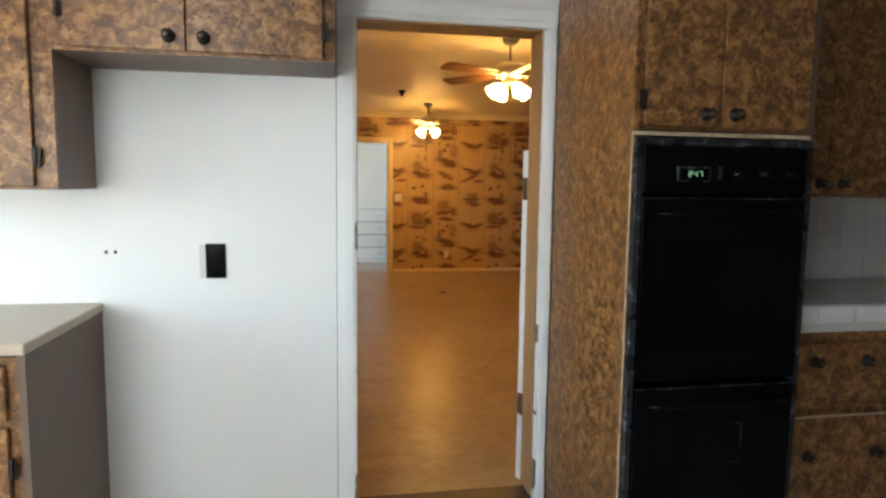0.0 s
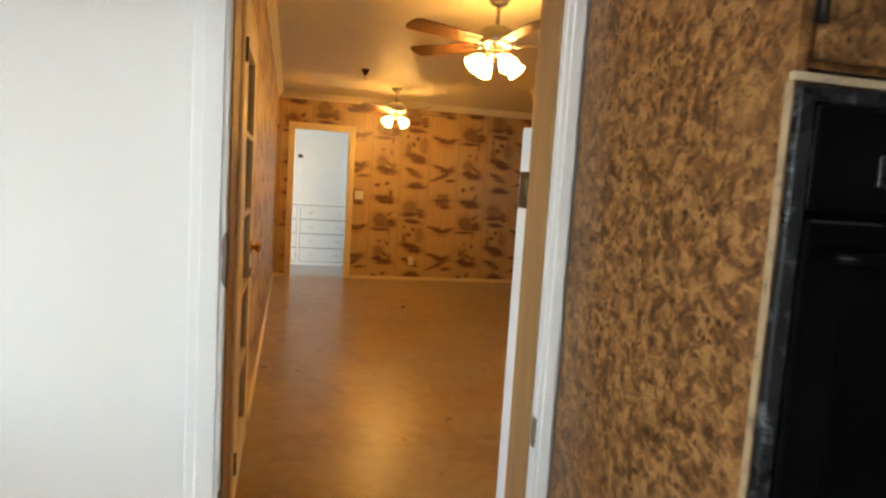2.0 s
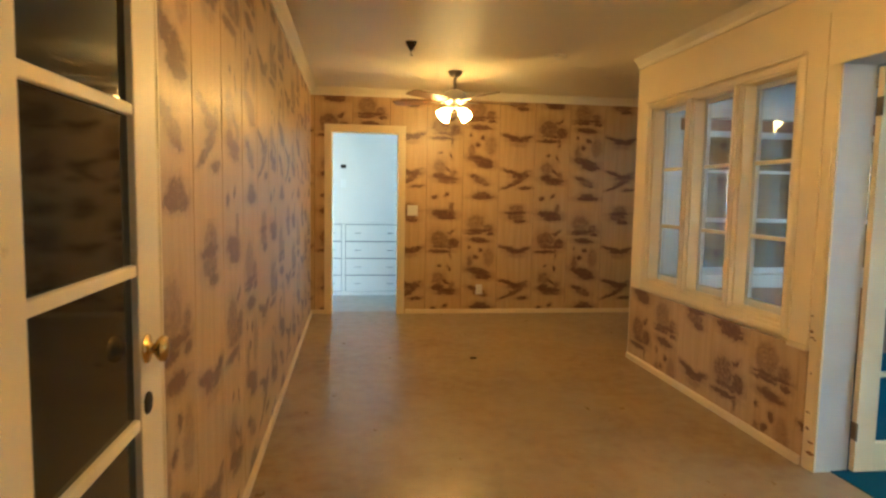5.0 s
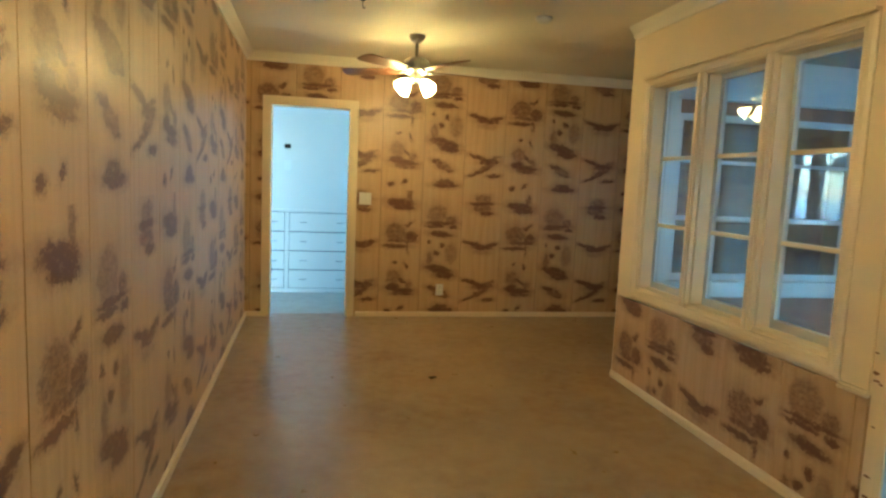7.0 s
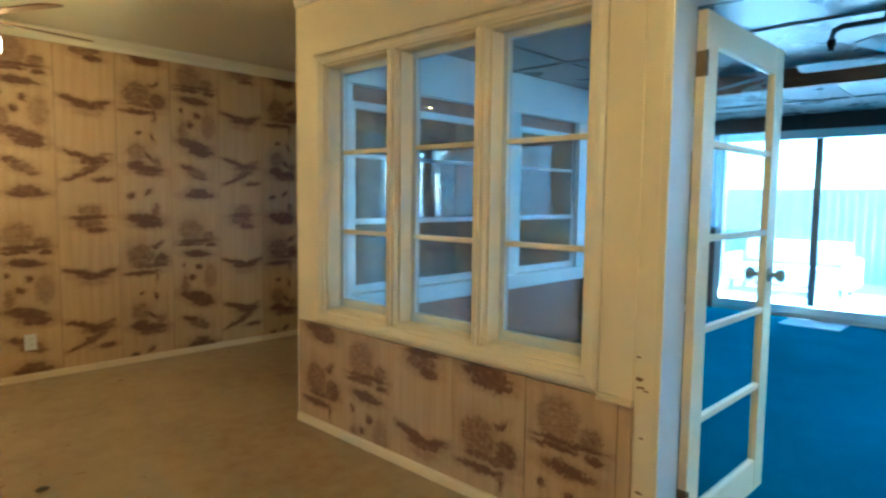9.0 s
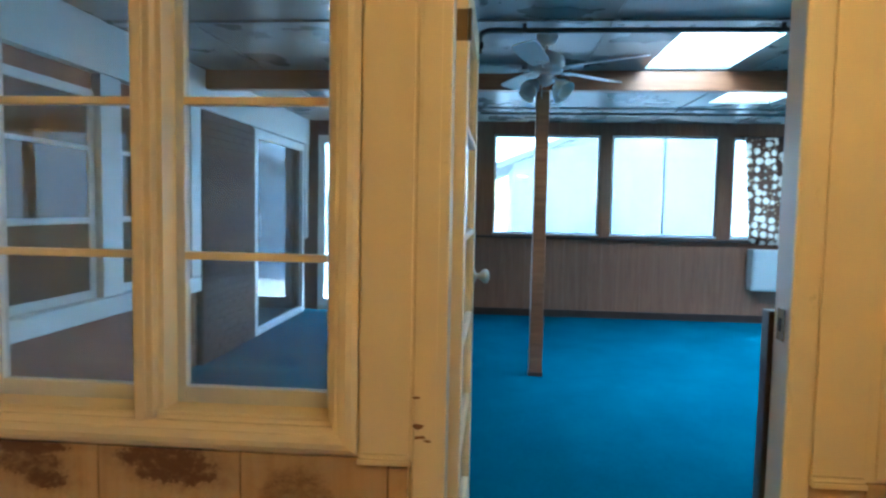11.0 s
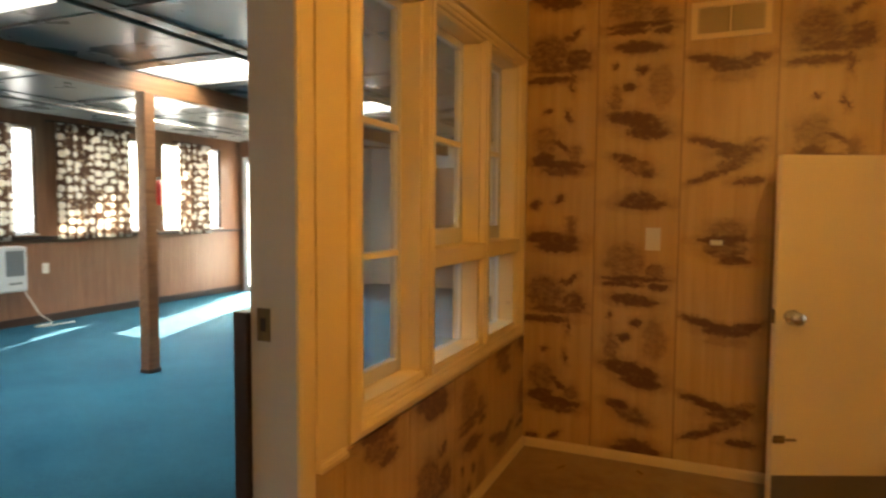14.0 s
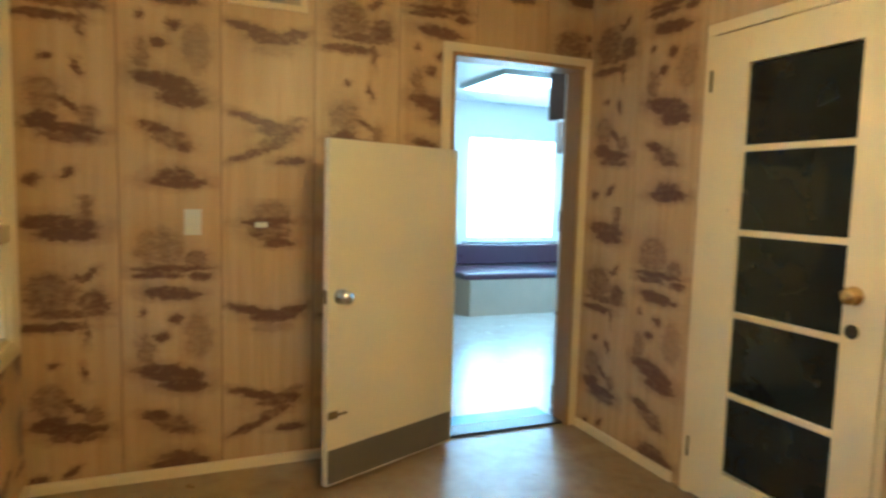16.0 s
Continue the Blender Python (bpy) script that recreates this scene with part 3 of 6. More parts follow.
# south wall, between the kitchen and the room
wall_south = solid("wall_south", walled(bmesh.new(), "y", 2.82, 2.93, -2.7, 3.10, 0, 2.62, ((0.26, 1.06, 0, 2.05),)), WHITE,
                   "white painted wall, panelled on its other face", "wall", kind="structure")
# far wall
wall_north = solid("wall_north", walled(bmesh.new(), "y", 10.165, 10.28, -0.1, 6.6, 0, 2.6, ((0.31, 1.08, 0, 2.06),)), COOLWHITE,
                   "end wall faced with printed panelling", "wall", kind="structure")
# west wall, a little out of square
LEAN = math.degrees(math.atan2(0.12, 7.2))
WEST = pose(0.215, SY, 0, 0, 0, LEAN)
wall_west = solid("wall_west", walled(bmesh.new(), "x", -0.14, -0.015, -0.012, 7.2, 0, 2.6, ((0.90, 1.70, 0, 2.03),)), CREAM,
                  "long wall faced with printed panelling", "wall", kind="structure")
wall_west.matrix_basis = WEST
# window wall, between the room and the carpeted room
NWIN = (6.18, 7.86, 0.70, 2.08)
SWIN = (3.09, 4.685, 0.70, 2.06)
DOOR = (4.92, 5.895, 0.0, 2.06)
wall_east = solid("wall_east", walled(bmesh.new(), "x", 2.975, 3.10, 2.93, 8.13, 0, 2.6, (NWIN, SWIN, DOOR)), CREAM,
                  "cream painted partition wall with windows", "wall", kind="structure")
solid("wall_wing", walled(bmesh.new(), "x", 6.5, 6.62, 8.1, 10.28, 0, 2.6), CREAM, "plain cream end wall of the wing", "wall", kind="structure")

# printed panels of the three walls, each sheet strip its own piece
random.seed(4)


def sheets(wall, axis, face, depth, u0, u1, z0, z1, start, mat, holes=(), gap=0.005):
    """Strips PANEL wide with a groove between them, cut round holes (ua, ub, za, zb)."""
    grooves = bmesh.new()
    k = math.floor((u0 - start) / PANEL)
    first = k
    while start + k * PANEL < u1:
        a, b = max(u0, start + k * PANEL + gap / 2), min(u1, start + (k + 1) * PANEL - gap / 2)
        k += 1
        if b - a < 0.01:
            continue
        bm = bmesh.new()
        cuts = [h for h in holes if h[0] < b and h[1] > a]
        inner = [(max(a, h[0]), min(b, h[1]), h[2], h[3]) for h in cuts]
        walled(bm, axis, *sorted((face, face + depth)), a, b, z0, z1, inner)
        part("panel", bm, mat, wall)
    for j in range(first, k + 1):
        mid = start + j * PANEL
        if u0 + gap < mid < u1 - gap:
            inner = [(mid - gap / 2, mid + gap / 2, h[2], h[3]) for h in holes if h[0] < mid < h[1]]
            walled(grooves, axis, *sorted((face + depth * 0.35, face + depth)), mid - gap / 2 + 0.0002, mid + gap / 2 - 0.0002, z0, z1, inner)
    part("groove", grooves, GROOVE, wall, "dark brown groove between the panels")


sheets(wall_south, "y", SY, -0.013, 0.2, WX, 0.0, 2.52, 3.003 - 8 * PANEL, PRINT_SOUTH, ((0.26, 1.06, 0, 2.05),))
sheets(wall_north, "y", FY, 0.013, 0.09, 6.5, 0.0, 2.50, 0.135, PRINT_NORTH, ((0.31, 1.08, 0, 2.06),))
sheets(wall_west, "x", 0.0, -0.013, 0.0, 7.3, 0.0, 2.50, 0.0, PRINT_WEST, ((0.90, 1.70, 0, 2.03),))
sheets(wall_east, "x", WX, 0.013, 5.97, 8.125, 0.0, 0.615, 8.11 - 10 * PANEL, PRINT_EAST)
sheets(wall_east, "x", WX, 0.013, SY, 4.935, 0.0, 0.615, 8.11 - 20 * PANEL, PRINT_EAST)
# plain boards above the wainscot
board = bmesh.new()
walled(board, "x", WX + 0.002, 2.974, SY, 8.128, 0.62, ROOM_H, (NWIN, SWIN, DOOR))
part("upper_board", board, CREAM, wall_east)
box_end = bx(2.962, 3.098, 8.131, 8.142, 0.0, ROOM_H)
part("end_board", box_end, CREAM, wall_east)


def moulding(name, pts, profile, mat, label):
    """A strip along points on the floor plan; profile: (out, up) rows, out to the left of the way."""
    bm = bmesh.new()
    rows = []
    for i, p in enumerate(pts):
        d = (Vector(pts[min(i + 1, len(pts) - 1)]) - Vector(pts[max(i - 1, 0)])).normalized()
        n = Vector((-d.y, d.x))
        rows.append([bm.verts.new((p[0] + n.x * o, p[1] + n.y * o, h)) for o, h in profile])
    for a, b in zip(rows, rows[1:]):
        for i in range(len(profile)):
            j = (i + 1) % len(profile)
            bm.faces.new((a[i], a[j], b[j], b[i]))
    bm.faces.new(rows[0])
    bm.faces.new(rows[-1][::-1])
    return solid(name, bm, mat, label, "trim", kind="structure")


BASE = ((0.0, 0.0), (0.016, 0.0), (0.016, 0.034), (0.012, 0.044), (0.0, 0.048))
CROWN = ((0.0, ROOM_H - 0.085), (0.012, ROOM_H - 0.085), (0.020, ROOM_H - 0.055), (0.050, ROOM_H - 0.022), (0.062, ROOM_H - 0.002), (0.0, ROOM_H - 0.002))
flip = lambda prof: tuple((-o, h) for o, h in prof)
moulding("baseboard", ((WX, 4.93), (WX, SY)), flip(BASE), CREAM_WORN, "cream painted baseboard under the windows")
moulding("baseboard", ((WX, 8.13), (WX, 5.97)), flip(BASE), CREAM_WORN, "cream painted baseboard under the windows")
moulding("baseboard", ((1.12, SY), (WX - 0.02, SY)), BASE, CREAM_WORN, "cream painted baseboard")
moulding("baseboard", ((6.4, FY), (1.16, FY)), BASE, CREAM_WORN, "cream painted baseboard of the end wall")
moulding("baseboard", ((0.10, FY), (0.25, FY)), flip(BASE), CREAM_WORN, "short cream painted baseboard")
wq = lambda y: 0.215 - (y - SY) * 0.12 / 7.2
moulding("baseboard", ((wq(4.84), 4.84), (wq(FY - 0.02), FY - 0.02)), flip(BASE), CREAM_WORN, "cream painted baseboard of the long wall")
moulding("baseboard", ((wq(SY + 0.02), SY + 0.02), (wq(3.74), 3.74)), flip(BASE), CREAM_WORN, "short cream painted baseboard")
moulding("crown_trim", ((wq(SY), SY), (wq(FY), FY)), flip(CROWN), CEILING, "cream crown moulding")
moulding("crown_trim", ((6.5, FY), (0.1, FY)), CROWN, CEILING, "cream crown moulding of the end wall")
moulding("crown_trim", ((WX, 8.13), (WX, SY)), flip(CROWN), CEILING, "cream crown moulding over the windows")


def casing(name, axis, face, out, u0, u1, z1, w, mat, label, thick=0.018, z0=0.0, w0=None, w1=None):
    """Two legs and a head round an opening, on one face of a wall."""
    ob = thing(name, (0, 0, 0), label, "trim", kind="structure")
    f = sorted((face, face + out * thick))

    small = 0.006 if thick > 0.015 else 0.002

    def leg(a, b, c, d):
        bm = bx(*f, a, b, c, d, 0.004) if axis == "x" else bx(a, b, *f, c, d, 0.004)
        g = sorted((face + out * thick, face + out * (thick + small)))
        inset = 0.3 * (b - a) if d - c > b - a else 0.0
        hin = 0.3 * (d - c) if d - c <= b - a else 0.0
        if axis == "x":
            box(bm, *g, a + inset, b - inset * 0.5, c + hin, d - hin * 0.5, small * 0.3)
        else:
            box(bm, a + inset, b - inset * 0.5, *g, c + hin, d - hin * 0.5, small * 0.3)
        return bm
    part("casing_leg", leg(u0 - (w0 or w), u0, z0, z1), mat, ob)
    part("casing_leg", leg(u1, u1 + (w1 or w), z0, z1), mat, ob)
    part("casing_head", leg(u0 - (w0 or w), u1 + (w1 or w), z1 + 0.001, z1 + w), mat, ob)
    return ob


def lining(name, axis, f0, f1, u0, u1, z1, mat, label, thick=0.02, stop=0.035):
    """The jambs of an opening, with a door stop."""
    ob = thing(name, (0, 0, 0), label, "door frame", kind="structure")

    def put_box(nm, a, b, c, d):
        part(nm, bx(f0, f1, a, b, c, d) if axis == "x" else bx(a, b, f0, f1, c, d), mat, ob)
    put_box("jamb", u0 - thick, u0, 0, z1)
    put_box("jamb", u1, u1 + thick, 0, z1)
    put_box("head", u0 - thick, u1 + thick, z1, z1 + thick)
    return ob


# kitchen doorway: white casing on the kitchen's side, cream on the room's
casing("door_trim_kitchen", "y", 2.82, -1, 0.276, 1.044, 2.034, 0.078, GLOSS, "chipped white gloss door casing", 0.03, w1=0.052)
casing("door_trim_room", "y", SY, 1, 0.276, 1.044, 2.03, 0.065, CREAM_WORN, "cream painted door casing")
lining("door_frame_kitchen", "y", 2.8215, 2.9635, 0.28, 1.04, 2.03, JAMBWOOD, "bare wooden door jambs")
kitchen_trim = bpy.data.objects["door_trim_kitchen"]
# dark strip that draws the casing's shadow line on the white wall
part("shadow_line", bx(0.1955, 0.1978, 2.812, 2.8195, 0.0, 2.11), SHADOWGAP, kitchen_trim, "thin dark strip painting the shadow line between casing and wall")
CHIPPED = plain("bare_chipped_wood", (0.20, 0.155, 0.125), 0.8, vary=0.3, scale=30)
random.seed(21)
for cx, cy, z0, z1, wide in ((0.2775, 2.7885, 1.12, 1.245, 0.011), (0.2775, 2.7885, 0.62, 0.645, 0.006), (0.2775, 2.7885, 0.07, 0.19, 0.014), (0.2775, 2.7885, 0.02, 0.05, 0.02),
                             (1.0425, 2.7885, 0.06, 0.20, -0.012), (1.0425, 2.7885, 0.72, 0.80, -0.006), (1.0425, 2.7885, 0.40, 0.42, -0.008)):
    chip = bmesh.new()
    zs = [z0 + (z1 - z0) * k / 8 for k in range(9)]
    far = [cx - wide * random.uniform(0.55, 1.0) * (0.3 if k in (0, 8) else 1.0) for k in range(9)]
    front_row = [(chip.verts.new((cx, cy, z)), chip.verts.new((x, cy, z)), chip.verts.new((cx, cy + 0.022, z))) for z, x in zip(zs, far)]
    for a, b in zip(front_row, front_row[1:]):
        chip.faces.new((a[0], a[1], b[1], b[0]))
        chip.faces.new((a[0], b[0], b[2], a[2]))
    part("chip", chip, CHIPPED, kitchen_trim, "paint chipped away to bare wood")
solid("threshold", bx(0.285, 1.045, 2.79, 2.93, 0.0, 0.014, 0.004), DARKWOOD, "dark worn wooden door sill", "threshold", kind="structure")
solid("threshold_strip", bx(0.29, 1.04, 2.64, 2.785, 0.0, 0.006), BLUETAPE, "blue strip on the kitchen floor by the sill", "floor strip", kind="structure")
# far doorway
casing("door_trim_hall", "y", FY, -1, 0.33, 1.06, 2.04, 0.085, CREAM_WORN, "cream painted door casing")
lining("door_frame_hall", "y", 10.14, 10.29, 0.33, 1.06, 2.04, CREAM, "cream painted door jambs")
# carpeted room's doorway
casing("door_trim_east", "x", WX + 0.012, -1, 4.985, 5.868, 2.04, 0.09, CREAM_WORN, "worn cream door casing, chipped near its foot", 0.014, w0=0.068)
trim_east = bpy.data.objects["door_trim_east"]
random.seed(12)
for cy, cz, cr in ((5.949, 0.794, 0.006), (5.944, 0.715, 0.012), (5.938, 0.684, 0.010), (5.916, 0.675, 0.006), (5.926, 0.212, 0.012), (5.930, 0.295, 0.009), (5.90, 0.148, 0.012), (5.895, 0.09, 0.015), (5.93, 0.50, 0.005), (4.965, 0.33, 0.008), (4.96, 0.16, 0.012)):
    cr *= 1.5
    chip = bmesh.new()
    ring = [(cy + cr * random.uniform(0.7, 1.7) * math.cos(a), cz + cr * random.uniform(0.2, 0.6) * math.sin(a)) for a in (k * math.pi / 4 for k in range(8))]
    back, front = ([chip.verts.new((x, u, v)) for u, v in ring] for x in (2.9565, 2.9552))
    chip.faces.new(front)
    for k in range(8):
        chip.faces.new((back[k], back[(k + 1) % 8], front[(k + 1) % 8], front[k]))
    part("scuff", chip, BEAMWOOD, trim_east, "brown scuff on the paint")
lining("door_frame_east", "x", 2.973, 3.15, 4.942, 5.872, 2.04, GREYWHITE, "grey-white painted door jambs")
for ya, yb in ((5.965, 6.105), (4.785, 4.915)):
    ob = thing("trim_board", (0, 0, 0), "flat cream board beside the door casing, with a moulded foot", "trim", "boards beside the door", "structure")
    part("board", bx(WX - 0.008, WX + 0.001, ya, yb, 0.635, 2.30, 0.002), CREAM, ob)
    foot = bx(WX - 0.022, WX + 0.001, ya - 0.003, yb + 0.003, 0.606, 0.622, 0.003)
    box(foot, WX - 0.016, WX + 0.001, ya, yb, 0.622, 0.634, 0.003)
    part("foot_moulding", foot, CREAM_WORN, ob)
strike = thing("strike_plate", (3.105, 4.9425, 1.0), "dark metal strike plate in the door jamb", "strike plate")
part("plate", bx(-0.022, 0.022, 0.0, 0.003, -0.045, 0.045, 0.001), OLDBRASS, strike)
part("hole", bx(-0.008, 0.010, 0.0031, 0.0045, -0.018, 0.018), SHADOWGAP, strike)


# ---- windows of the partition ----
def partition_window(name, y0, y1, z0, z1, mullions, label, low=None):
    """Casing and mullions on the room's face; sashes with two bars set back in the wall. low: bays whose lower third is its own pane."""
    w = thing(name, (0, 0, 0), label, "window", kind="structure")
    f0, f1 = WX - 0.014, WX + 0.002

    def surround(rows):
        """A mitred frame round the opening; rows: (how far outside the opening, x)."""
        bm = bmesh.new()
        rings = [[bm.verts.new((x, y, z)) for y, z in ((y0 - o, z0 - o), (y1 + o, z0 - o), (y1 + o, z1 + o * 0.7), (y0 - o, z1 + o * 0.7))] for o, x in rows]
        for p, q in zip(rings, rings[1:] + rings[:1]):
            for i in range(4):
                bm.faces.new((p[i], p[(i + 1) % 4], q[(i + 1) % 4], q[i]))
        return bm
    part("window_frame", surround(((0.0, f1), (0.0, WX - 0.008), (0.006, WX - 0.013), (0.018, WX - 0.015), (0.022, WX - 0.021), (0.040, WX - 0.026), (0.056, WX - 0.022), (0.066, WX - 0.014), (0.070, WX - 0.010), (0.070, f1))), CREAM_WORN, w)
    part("inner_stop", surround(((-0.016, 3.052), (-0.016, WX + 0.016), (-0.010, WX + 0.008), (-0.001, WX + 0.004), (-0.001, 3.052))), CREAM_WORN, w)
    part("window_sill", bx(WX + 0.006, 3.054, y0 + 0.016, y1 - 0.016, z0 + 0.0165, z0 + 0.022, 0.002), CREAM_WORN, w)
    part("ledge", bx(WX - 0.034, WX + 0.001, y0 - 0.07, y1 + 0.07, z1 + 0.0495, z1 + 0.068, 0.005), CREAM_WORN, w)
    edges = [y0]
    for mu in mullions:
        post = part("mullion", bx(f0 + 0.004, 3.10, mu - 0.028, mu + 0.028, z0 + 0.001, z1 - 0.001, 0.004), CREAM_WORN, w)
        part("bead", bx(f0 - 0.006, f0 + 0.0035, mu - 0.009, mu + 0.021, z0 + 0.002, z1 - 0.002, 0.0042), CREAM_WORN, post)
        edges += [mu - 0.028, mu + 0.028]
    edges.append(y1)
    for bay in range(len(edges) // 2):
        a, b = edges[2 * bay], edges[2 * bay + 1]
        xs = (3.055, 3.09)
        cells = [(z0, z1, True)]
        if low and bay in low:
            split = 1.13
            part("rail", bx(f0, 3.10, a, b, split - 0.035, split + 0.035, 0.004), CREAM_WORN, w)
            cells = [(split + 0.035, z1, False), (z0, split - 0.035, None)]
        for lo, hi, barred in cells:
            sash = thing("sash", (0, 0, 0), "", "")
            sash.parent = w
            fw = 0.042 if barred is not None else 0.022
            bm = bx(*xs, a, a + fw, lo, hi, 0.003)
            box(bm, *xs, b - fw, b, lo, hi, 0.003)
            box(bm, *xs, a + fw, b - fw, lo, lo + fw * (1.6 if barred is not None else 1), 0.003)
            box(bm, *xs, a + fw, b - fw, hi - fw, hi, 0.003)
            part("sash_frame", bm, GREYWHITE if barred is not None else GLOSS, sash)
            if barred is not None:
                zs = (1.155, 1.60) if barred else (1.60,)
                for zb in zs:
                    part("glazing_bar", bx(xs[0] - 0.004, xs[1], a + fw, b - fw, zb - 0.011, zb + 0.011, 0.003), CREAM_WORN, sash)
            pane = part("pane", bx(3.070, 3.074, a + fw - 0.004, b - fw + 0.004, lo + fw - 0.004, hi - fw + 0.004), DUSTY, sash)
            pane.visible_shadow = False
        # reveal of each bay
        part("reveal", bx(WX + 0.018, 3.10, a - 0.001, a + 0.017, z0 + 0.02, z1 - 0.017), CREAM_WORN, w)
        part("reveal", bx(WX + 0.018, 3.10, b - 0.017, b + 0.001, z0 + 0.02, z1 - 0.017), CREAM_WORN, w)
    return w


partition_window("window_1", *NWIN, (6.715, 7.29), "cream three-bay interior window, each sash of three panes")
partition_window("window_2", *SWIN, (3.60, 4.20), "cream three-bay interior window with two low panes", (0, 1))


# ---- doors ----
def lited_door(name, at, turn, width, height, lites, mat, label, knob_z, knob_mat, glass_mat, stile=0.11, thick=0.036, bottom=0.16, top=0.115, knob_x=None, hole=False, both=True, hinge_stile=None, knob_reach=1.0):
    """A glazed door in its own frame: x along the leaf from the hinge, y through it."""
    d = thing(name, at, label, "door", kind="structure", turn=turn)
    left = hinge_stile or stile
    part("stile", bx(0, left, 0, thick, 0.01, height, 0.003), mat, d)
    part("stile", bx(width - stile, width, 0, thick, 0.01, height, 0.003), mat, d)
    part("bottom_rail", bx(left, width - stile, 0.001, thick - 0.001, 0.01, bottom, 0.003), mat, d)
    part("top_rail", bx(left, width - stile, 0.001, thick - 0.001, height - top, height, 0.003), mat, d)
    step = (height - top - bottom) / lites
    for k in range(1, lites):
        zb = bottom + k * step
        part("glazing_bar", bx(left, width - stile, 0.003, thick - 0.003, zb - 0.013, zb + 0.013, 0.004), mat, d)
    for k in range(lites):
        pane = part("pane", bx(left - 0.003, width - stile + 0.003, thick / 2 - 0.002, thick / 2 + 0.002, bottom + k * step + 0.008, bottom + (k + 1) * step - 0.008), glass_mat, d)
        if glass_mat is GLASS:
            pane.visible_shadow = False
    kx = width - stile / 2 if knob_x is None else knob_x
    profile = ((0.033, 0.0), (0.033, 0.005), (0.014, 0.010), (0.011, 0.026), (0.022, 0.034), (0.030, 0.046), (0.028, 0.060), (0.012, 0.068), (0.0, 0.069))
    profile = [(r, h * knob_reach) for r, h in profile]
    for yy, way in ((0.0, (0, -1, 0)), (thick, (0, 1, 0))):
        if both or way[1] < 0:
            part("door_knob", lathe(bmesh.new(), profile, (kx, yy, knob_z), way), knob_mat, d)
    if hole:
        part("latch_hole", lathe(bmesh.new(), ((0.026, 0.0), (0.024, 0.004), (0.0, 0.0041)), (kx, 0.0, knob_z - 0.125), (0, -1, 0)), SHADOWGAP, d, "open dark bore hole")
    for hz in (0.22, 1.84):
        h = bx(-0.003, 0.001, 0.002, thick - 0.002, hz - 0.045, hz + 0.045)
        lathe(h, ((0.006, 0.0), (0.006, 0.09)), (-0.004, -0.005, hz - 0.045), seg=10)
        part("hinge", h, OLDBRASS, d)
    return d


# door in the long wall, its panes coloured dark: leaf face toward the room
fd = lited_door("door_1", (0, 0, 0), 0, 0.79, 2.03, 5, CREAM_WORN, "closed cream door with five opaque panes painted dark", 1.02, BRASS, DARKPANE,
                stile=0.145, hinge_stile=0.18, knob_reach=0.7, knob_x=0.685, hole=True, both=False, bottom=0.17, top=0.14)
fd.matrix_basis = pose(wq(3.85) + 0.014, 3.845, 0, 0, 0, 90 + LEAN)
ct = casing("door_trim_west", "x", 0.0, 1, 0.905, 1.698, 2.035, 0.05, CREAM_WORN, "cream painted door casing on the long wall", 0.012, w1=0.022)
ct.matrix_basis = WEST
# unseen near-black board, added to close the opening behind the opaque panes
solid("door_backing", bx(wq(3.8) - 0.12, wq(3.8) - 0.04, 3.85, 4.64, 0, 2.02), SHADOWGAP, "unseen near-black board added behind the glazed door", "backing", kind="structure")
# glazed door standing open into the carpeted room
lited_door("door_2", (3.158, 5.838, 0), -0.6, 0.87, 2.03, 5, CREAM, "open cream glazed door with five clear panes", 1.02, NICKEL, GLASS, knob_x=0.81)


# short door leaf of the kitchen doorway, swung into the room
leaf_dir = math.degrees(math.atan2(0.315, 0.725))
leaf = thing("door_3", (1.038, 2.985, 0), "short cream flush door standing ajar, with a grey kick plate", "door", kind="structure", turn=leaf_dir)
part("slab", bx(0, 0.79, -0.02, 0.018, 0.02, 1.55, 0.003), plain("leaf_paint", (0.84, 0.76, 0.59), 0.4, vary=0.05, scale=3, dirt=(0.55, 0.40, 0.2), dirt_at=0.7), leaf)
part("edge_strip", bx(-0.004, -0.0005, -0.019, 0.017, 0.02, 1.55), GLOSS, leaf, "chipped white hinge edge")
part("kick_plate", bx(0.005, 0.785, 0.0185, 0.0215, 0.03, 0.185, 0.001), KICK, leaf)
kp = ((0.034, 0.0), (0.034, 0.006), (0.014, 0.010), (0.012, 0.028), (0.024, 0.036), (0.030, 0.048), (0.026, 0.062), (0.0, 0.066))
part("door_knob", lathe(bmesh.new(), kp, (0.725, 0.018, 0.868), (0, 1, 0)), STEEL, leaf)
part("door_knob", lathe(bmesh.new(), kp, (0.725, -0.02, 0.868), (0, -1, 0)), STEEL, leaf)
part("latch", bx(0.790, 0.796, -0.012, 0.010, 0.84, 0.90, 0.001), OLDBRASS, leaf)
bolt = bx(0.735, 0.785, 0.018, 0.024, 0.325, 0.360, 0.002)
tube(bolt, ((0.69, 0.026, 0.342), (0.788, 0.026, 0.342)), 0.006)
part("barrel_bolt", bolt, OLDBRASS, leaf)
for hz in (0.385, 1.38):
    h = bx(-0.0075, -0.0045, -0.014, 0.012, hz - 0.05, hz + 0.05)
    lathe(h, ((0.007, 0), (0.007, 0.1)), (-0.008, -0.018, hz - 0.05), seg=10)
    for s in range(3):
        lathe(h, ((0.004, 0), (0.0, 0.002)), (-0.0076, -0.002 + 0.006 * (s % 2), hz - 0.035 + 0.035 * s), (-1, 0, 0), 8)
    part("hinge", h, OLDBRASS, leaf, "tarnished brass butt hinge")


